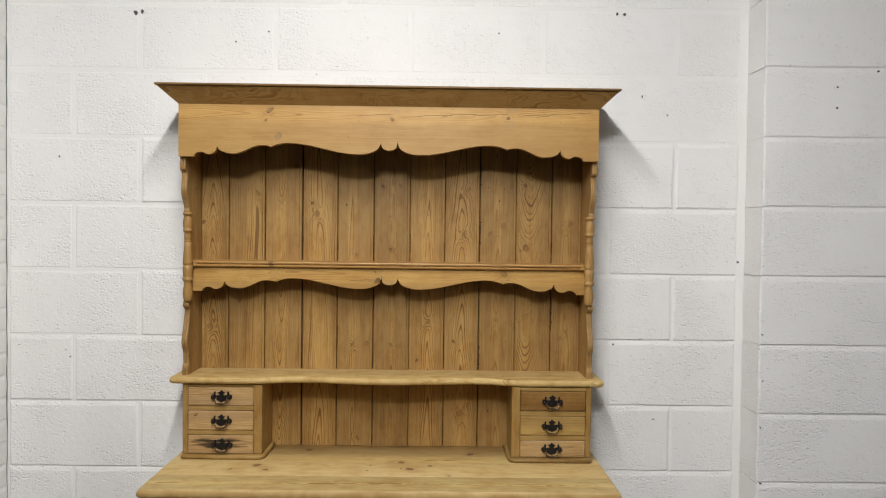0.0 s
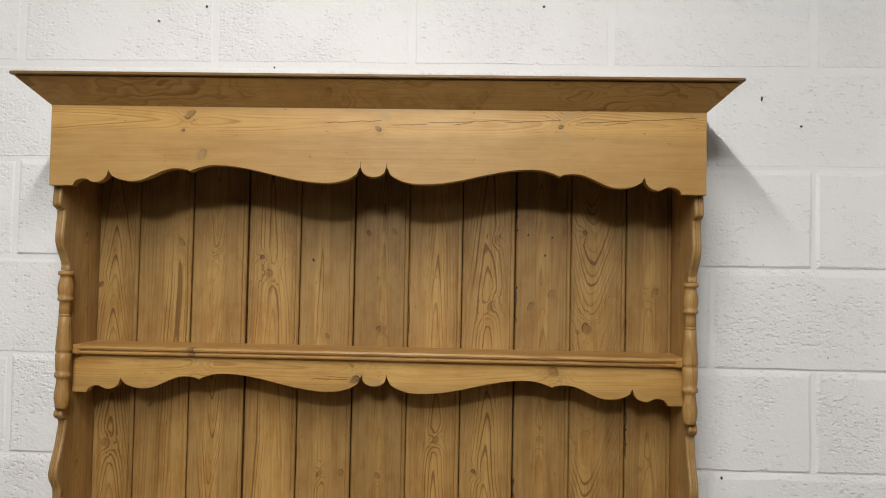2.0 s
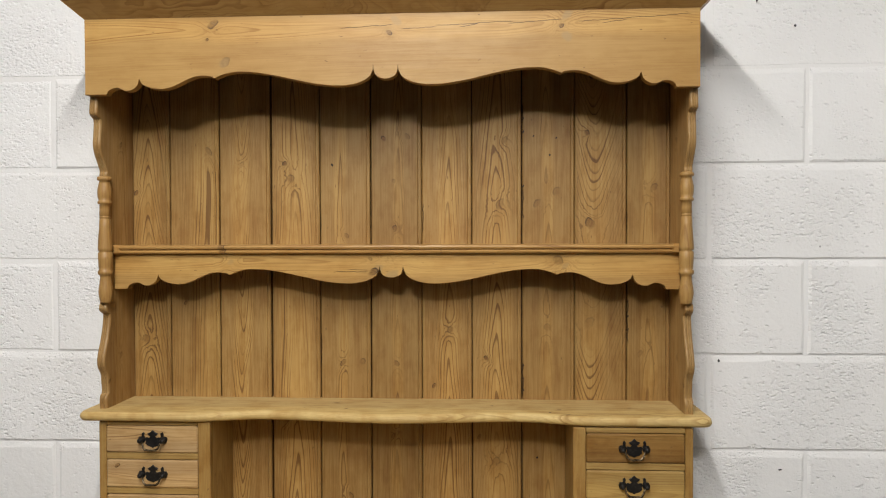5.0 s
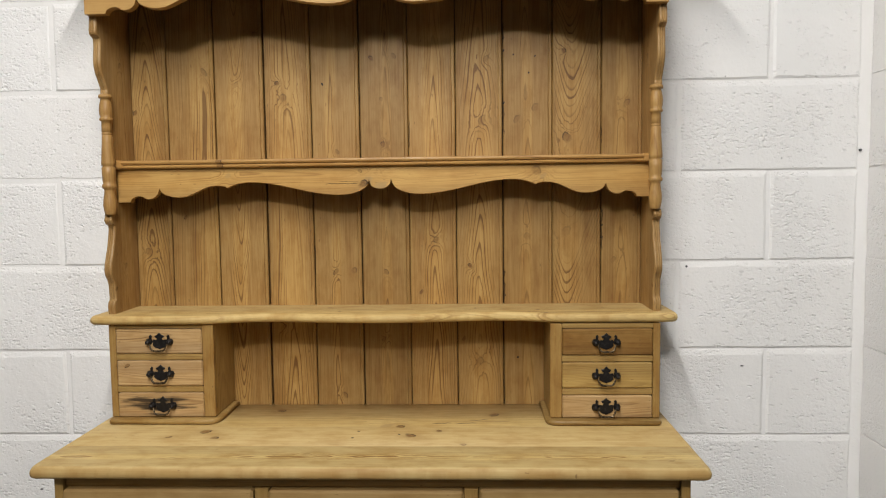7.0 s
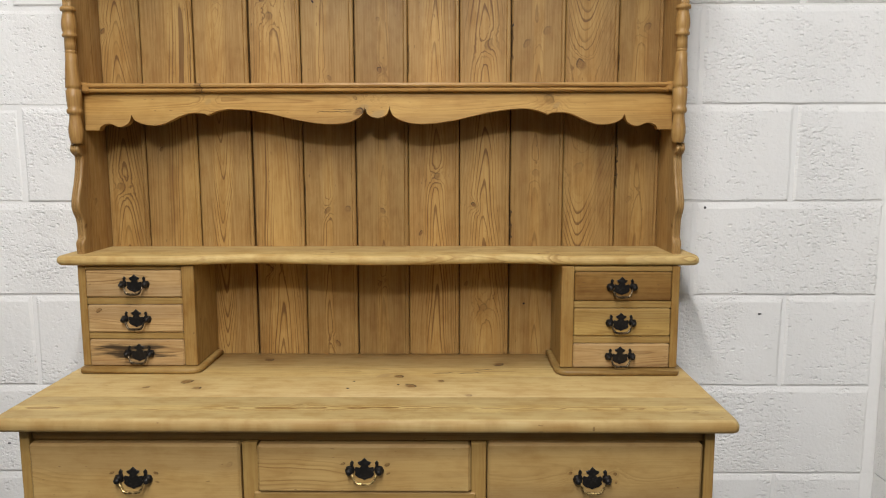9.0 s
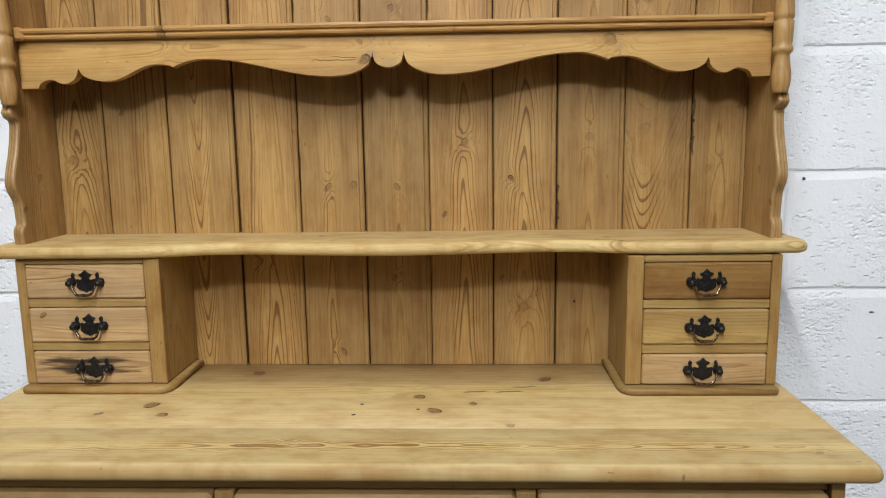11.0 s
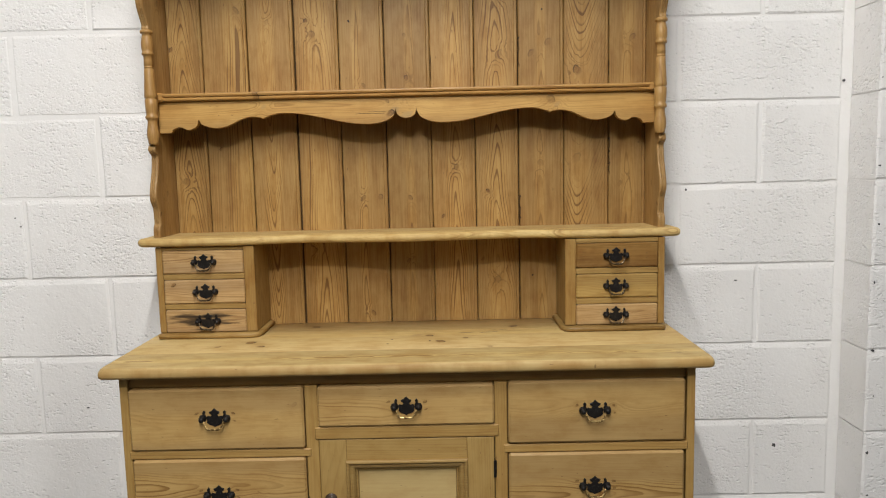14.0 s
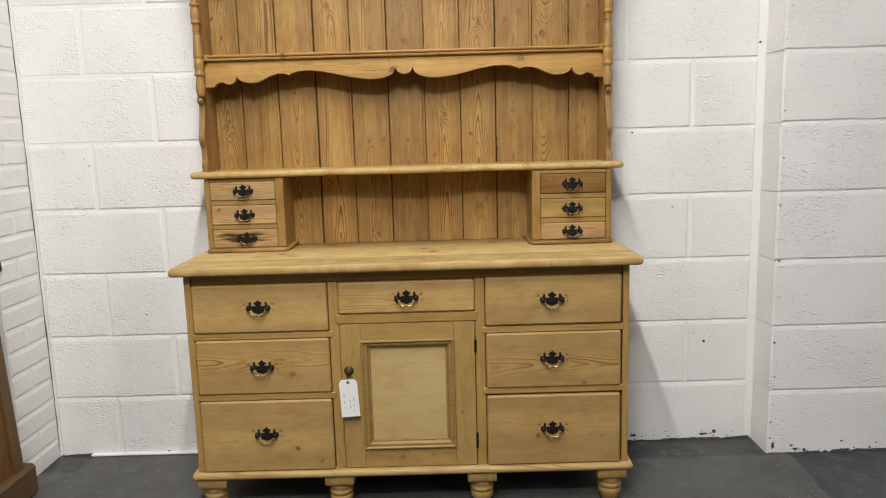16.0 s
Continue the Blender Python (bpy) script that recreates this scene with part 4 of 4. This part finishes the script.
MOULD = pine("pine_moulding", "Z", "X", 0.3, GOLD, TAN, 300, 6, 100, 73, 0.3, tone=0.84)
ring = [(0.0, -0.4240), (0.0, -0.4400), (0.002, -0.4425), (0.005, -0.4430), (0.008, -0.4405), (0.0088, -0.4370), (0.012, -0.4380), (0.016, -0.4370), (0.0195, -0.4335), (0.0215, -0.4290), (0.0225, -0.4300), (0.0255, -0.4290), (0.0270, -0.4240)]
xa, xb, za, zb = -0.1405, 0.1320, 0.1940, 0.5270
for corners in (((xa, za, 1, 1), (xb, za, -1, 1)), ((xb, zb, -1, -1), (xa, zb, 1, -1)), ((xa, zb, 1, -1), (xa, za, 1, 1)), ((xb, za, -1, 1), (xb, zb, -1, -1))):
    part("moulding", loft([[(x + dx * d, y, z + dz * d) for d, y in ring] for x, z, dx, dz in corners]), MOULD, door, "mitred moulding round the panel")
for z0, z1 in ((0.482, 0.520), (0.190, 0.236)):
    bm = box(0.1900, 0.1968, -0.4355, -0.4200, z0, z1, c=0.0008)
    lathe([(0.001, z0 - 0.001), (0.003, z0), (0.003, z1), (0.001, z1 + 0.001)], 0.1925, -0.4365, 10, bm)
    part("hinge", bm, IRON, door, "dark iron butt hinge")
knob = turned_y([(0.0135, -0.4340), (0.0140, -0.4360), (0.0115, -0.4372), (0.0060, -0.4380), (0.0050, -0.4420), (0.0088, -0.4460), (0.0094, -0.4495), (0.0068, -0.4530), (0.001, -0.4542)], -0.1765, 0.4375, 20)
part("knob", knob, plain("dark_knob", (0.060, 0.034, 0.018), 0.5, 0.6), door, "small dark worn knob", smooth=True)

# plinth and feet
part("plinth", board(rounded(-0.656, 0.653, -0.452, -0.013, 0.012), 0.1125, 0.1340, 0.010, 7), pine("pine_plinth", "Y", "X", -0.3, PALE, AMBER, 300, 5, 60, 80, 0.3), base, "rounded plinth moulding", smooth=True)
FOOT = pine("pine_foot", "X", "Z", 0.0, (0.430, 0.285, 0.105), OCHRE, 400, 12, 60, 81, 0.3, mottle=0.9)
TURN = [(0.005, 0.0), (0.0225, 0.0005), (0.0240, 0.004), (0.0290, 0.018), (0.0335, 0.028), (0.0350, 0.036), (0.0340, 0.0440), (0.0315, 0.0465), (0.0345, 0.0490), (0.0362, 0.0545), (0.0352, 0.0600), (0.0318, 0.0625), (0.0336, 0.0650), (0.0340, 0.0735), (0.0330, 0.083), (0.005, 0.0835)]
for x, y in ((-0.601, -0.402), (-0.221, -0.402), (0.205, -0.402), (0.592, -0.402), (-0.58, -0.07), (0.58, -0.07)):
    bm = lathe(TURN, x, y, 28)
    block(bm, x - 0.0435, x + 0.0435, y - 0.040, y + 0.040, 0.083, 0.1128, 0.003)
    part("foot", bm, FOOT, base, "turned tapering foot", smooth=True)


# ---- price tag on the door knob ----
tag = thing("price_tag", (-0.178, -0.452, 0.41), "white card price tag with pencil notes, hanging on string", "price tag")
tilt = radians(2.8)


def on_tag(x, z):
    """A point of the card, counted from its eyelet."""
    return -0.1785 + x * math.cos(tilt) - z * math.sin(tilt), 0.4085 + x * math.sin(tilt) + z * math.cos(tilt)


card = [(-0.0270, -0.104), (0.0270, -0.104), (0.0265, -0.001), (0.019, 0.009), (-0.019, 0.009), (-0.0265, -0.001)]
part("card", loft([[(on_tag(x, z)[0], y, on_tag(x, z)[1]) for x, z in card] for y in (-0.4565, -0.4560)]), CARD, tag)
ex, ez = on_tag(0, 0)
part("eyelet", turned_y([(0.0045, -0.4562), (0.0048, -0.4570), (0.0030, -0.4573), (0.0022, -0.4568), (0.001, -0.4566)], ex, ez, 14), EYELET, tag, "grey reinforcing eyelet", smooth=True)
part("string", rod([(-0.1765, -0.4425, 0.4440), (-0.1815, -0.4460, 0.4300), (-0.1805, -0.4520, 0.4150), (ex - 0.001, -0.4575, ez + 0.004), (ex, -0.4562, ez - 0.001)], 0.0009, 6), STRING, tag)
for x, runs in ((-0.016, ((-0.045, 0.013), (-0.064, 0.010), (-0.080, 0.006))), (0.000, ((-0.062, 0.009), (-0.079, 0.011))), (0.011, ((-0.057, 0.012), (-0.074, 0.008), (-0.088, 0.004)))):
    for z, length in runs:
        q = [on_tag(x, z), on_tag(x + 0.0024, z), on_tag(x + 0.0024, z + length), on_tag(x, z + length)]
        part("writing", loft([[(a, y, b) for a, b in q] for y in (-0.4566, -0.4569)]), INK, tag)


# ---- pine frame at the brick return ----
frame_stand = thing("pine_frame", (-1.30, -0.35, 0.0), "orange-brown pine framed panel leaning by the brick wall", "furniture")
OLD = pine("pine_old_frame", "Y", "Z", -0.35, (0.175, 0.098, 0.032), (0.10, 0.050, 0.016), 700, 9, 60, 90, 0.4)
OLD_FOOT = pine("pine_old_foot", "X", "Y", -1.30, (0.135, 0.078, 0.031), (0.08, 0.04, 0.015), 700, 9, 60, 91, 0.4)
bm = loft([[(-1.262 + a, y, z) for a, y in ((0, y0), (0.022, y0), (0.022, y0 + 0.045), (0, y0 + 0.045))] for z, y0 in ((0.102, -0.347), (0.62, -0.388), (1.15, -0.430))])
part("post", bm, OLD, frame_stand)
part("panel", loft([[(-1.256 + a, y, z) for a, y in ((0, y0), (0.010, y0), (0.010, y0 + 0.16), (0, y0 + 0.16))] for z, y0 in ((0.102, -0.507), (0.62, -0.548), (1.13, -0.590))]),
     pine("pine_old_panel", "Y", "Z", -0.4, (0.20, 0.092, 0.028), (0.12, 0.05, 0.015), 700, 9, 60, 92, 0.4), frame_stand)
part("foot", box(-1.300, -1.222, -0.70, -0.262, 0.0, 0.104, c=0.010), OLD_FOOT, frame_stand, "square block foot with worn edges")


# ---- blocks and bricks of the walls ----
def block_mesh(length, height, depth, seed):
    """A wall block drawn from its lower left front corner, with uneven worn arrises."""
    rnd = random.Random(seed)
    nx, nz = 6, 3
    line = [(k / nx, 0) for k in range(nx)] + [(1, k / nz) for k in range(nz)] + [(1 - k / nx, 1) for k in range(nx)] + [(0, 1 - k / nz) for k in range(nz)]
    rim = [(u * length + rnd.uniform(-0.0012, 0.0012), v * height + rnd.uniform(-0.0010, 0.0010)) for u, v in line]
    inner = inset(rim, 0.0032)
    inner = [(x + rnd.uniform(-0.0015, 0.0015) + (0.003 if u == 0 else -0.003 if u == 1 else 0.0), z + rnd.uniform(-0.0015, 0.0015) - (0.004 if v == 1 else -0.0016 if v == 0 else 0.0)) for (x, z), (u, v) in zip(inner, line)]
    rim = [(x, z + (0.0055 if v == 1 else 0.0)) for (x, z), (u, v) in zip(rim, line)]
    bm = loft([[(x, depth, z) for x, z in rim], [(x, 0.0034, z) for x, z in rim], [(x, rnd.uniform(0.0, 0.0008), z) for x, z in inner]])
    bmesh.ops.recalc_face_normals(bm, faces=bm.faces)
    me = bpy.data.meshes.new("block")
    bm.to_mesh(me)
    bm.free()
    me.materials.append(BLOCK)
    return me


SHARED = {}


def lay(name, parent, length, height, depth, at, variant, turn=0, material=None):
    key = (name, round(length, 3), round(height, 3), round(depth, 3), variant)
    if key not in SHARED:
        SHARED[key] = block_mesh(length, height, depth, variant + len(SHARED))
        if material:
            SHARED[key].materials[0] = material
    ob = new(name, SHARED[key])
    ob.parent = parent
    ob.matrix_basis = pose(*at, 0, 0, turn)
    return ob


J = 0.010
for k in range(14):
    z0 = 0.0 if k == 0 else 0.214 + 0.2233 * (k - 1) + J / 2
    z1 = min(HIGH, 0.214 + 0.2233 * k - J / 2)
    if z1 - z0 < 0.02:
        continue
    cuts = [-1.29] + [c for c in [(-0.848 if k % 2 else -1.07) + 0.45 * n for n in range(-1, 7)] if -1.25 < c < 1.14] + [1.172]
    for n, (c0, c1) in enumerate(zip(cuts, cuts[1:])):
        lay("block", wall_back, c1 - c0 - J, z1 - z0, 0.03, (c0 + J / 2, 0.0028 if k > 7 else 0.0022 if c1 < -0.6 and k > 4 else 0.0, z0), (k * 3 + n) % 7)
for k in range(14):
    z0 = 0.0 if k == 0 else 0.222 + 0.2232 * (k - 1) + J / 2
    z1 = min(HIGH, 0.222 + 0.2232 * k - J / 2)
    if z1 - z0 < 0.02:
        continue
    for n in range(4):
        x0 = WALL_R + 0.45 * n - (0.0 if n == 0 or k % 2 else 0.0)
        lay("block", wall_pier, 0.45 - J, z1 - z0, 0.128, (x0, PIER_Y, z0), (k * 5 + n) % 7)
for k in range(40):
    z0, z1 = (0.0, 0.065) if k == 0 else (0.070 + 0.075 * (k - 1) + 0.005, 0.070 + 0.075 * k - 0.005)
    if z1 > HIGH:
        break
    spans = ((-0.2300, -0.1220), (-0.1140, -0.0040)) if k % 5 in (1, 4) else ((-0.2300, -0.0040),)
    for n, (y0, y1) in enumerate(spans):
        lay("brick", wall_brick, y1 - y0, z1 - z0, 0.10, (WALL_L, y0, z0), (k * 3 + n) % 6, 90, BRICK_PAINT)
    for n in range(2):
        lay("brick", wall_brick, 0.215, z1 - z0, 0.05, (WALL_L - 0.1035 - 0.225 * (n + 1) + (0.0 if k % 2 else 0.0), PIER_L, z0), (k * 3 + n) % 6, 0, BRICK_PAINT)

# bare patches and plug holes in the paint
def chip(parent, x, y, z, w, h, seed, name="paint_chip"):
    rnd = random.Random(seed)
    w, h = 0.75 * w, 0.75 * h
    rim = [(w * math.cos(2 * math.pi * k / 11) * rnd.uniform(0.55, 1.1), h * math.sin(2 * math.pi * k / 11) * rnd.uniform(0.55, 1.1)) for k in range(11)]
    part(name, loft([[(x + a, yy, z + b) for a, b in rim] for yy in (y + 0.005, y - 0.0006)]), CHIP, parent)


for n, (x, z, w, h) in enumerate(((-0.864, 2.191, 0.010, 0.011), (-0.842, 2.195, 0.007, 0.011), (0.747, 2.211, 0.006, 0.008), (0.772, 2.210, 0.008, 0.007), (-1.117, 1.709, 0.004, 0.005), (1.172, 1.381, 0.004, 0.005),
                                  (0.752, 1.097, 0.004, 0.005), (0.836, 1.936, 0.003, 0.008), (0.923, 1.875, 0.004, 0.004), (1.013, 0.366, 0.008, 0.009), (0.770, 0.022, 0.017, 0.008), (1.02, 0.022, 0.030, 0.005),
                                  (1.06, 0.030, 0.012, 0.010), (1.15, 0.006, 0.040, 0.006), (-0.90, 0.010, 0.010, 0.004), (-0.53, 2.10, 0.004, 0.003), (-0.42, 2.135, 0.004, 0.004), (0.35, 2.14, 0.004, 0.003),
                                  (-0.26, 1.995, 0.003, 0.003), (0.90, 0.006, 0.060, 0.003), (-1.082, 1.036, 0.004, 0.003), (-1.095, 1.060, 0.003, 0.003), (-0.935, 0.516, 0.006, 0.003), (0.893, 0.843, 0.007, 0.003))):
    chip(wall_back, x, -0.0002, z, w, h, n)
for n, (x, z, w, h) in enumerate(((1.425, 1.950, 0.005, 0.006), (1.425, 1.883, 0.006, 0.006), (1.555, 2.002, 0.006, 0.006), (1.212, 0.030, 0.009, 0.020), (1.29, 0.016, 0.014, 0.008), (1.32, 0.012, 0.010, 0.010),
                                  (1.45, 0.008, 0.040, 0.006), (1.56, 0.007, 0.03, 0.005))):
    chip(wall_pier, x, PIER_Y - 0.0002, z, w, h, 40 + n)
rnd = random.Random(21)
for n in range(10):
    chip(wall_pier, WALL_R + 0.006 + rnd.uniform(0, 0.016), PIER_Y - 0.0002, 0.05 + 1.3 * (n / 10) ** 1.4 + rnd.uniform(-0.02, 0.02), rnd.uniform(0.002, 0.006), rnd.uniform(0.002, 0.007), 70 + n)
for n in range(22):
    chip(wall_pier, WALL_R + rnd.uniform(0.05, 0.55), PIER_Y - 0.0002, 0.006 + rnd.uniform(0, 1) ** 2 * 0.035, rnd.uniform(0.002, 0.007), rnd.uniform(0.002, 0.005), 110 + n)
    chip(wall_back, rnd.uniform(0.70, 1.16), -0.0002, 0.006 + rnd.uniform(0, 1) ** 2 * 0.030, rnd.uniform(0.002, 0.006), rnd.uniform(0.002, 0.005), 140 + n)
tagged(part("trim_strip", box(-1.178, -0.66, -0.012, 0.004, 0.0, 0.009, c=0.003), JOINT), "thin white-painted strip along the foot of the wall", "trim", "", "structure")

# open crack where the brick return meets the block wall
rnd, rim = random.Random(5), []
for k in range(60):
    z = 0.02 + 0.04 * k
    rim.append((z, -0.0025 - rnd.uniform(0, 0.0035), rnd.uniform(0.0003, 0.0017) if rnd.random() < 0.6 else 0.0002))
part("corner_crack", loft([[(WALL_L - 0.001, y - w, z), (WALL_L + 0.0008, y - w, z), (WALL_L + 0.0008, y + w, z), (WALL_L - 0.001, y + w, z)] for z, y, w in rim]), CHIP, wall_brick)

# ragged foot of the paint, where bare concrete shows above the floor
def ragged(parent, x0, x1, y, top, seed):
    rnd, n = random.Random(seed), int((x1 - x0) / 0.012)
    line, h = [], top
    for k in range(n + 1):
        h = max(0.0008, min(2.2 * top, h + rnd.uniform(-0.55, 0.55) * top))
        line.append((x0 + (x1 - x0) * k / n, h if rnd.random() > 0.12 else 0.0008))
    part("bare_foot", loft([[(x, y + 0.003, 0.0), (x, y - 0.0007, 0.0), (x, y - 0.0007, h), (x, y + 0.003, h)] for x, h in line]), CHIP, parent)


ragged(wall_back, 0.665, 1.185, 0.0, 0.0045, 1)
ragged(wall_back, -1.285, -1.17, 0.0, 0.0040, 2)
ragged(wall_pier, 1.26, 2.2, PIER_Y, 0.0045, 3)
part("iron_peg", box(WALL_L - 0.002, WALL_L + 0.010, -0.238, -0.222, 0.722, 0.752, c=0.003), IRON, wall_brick)
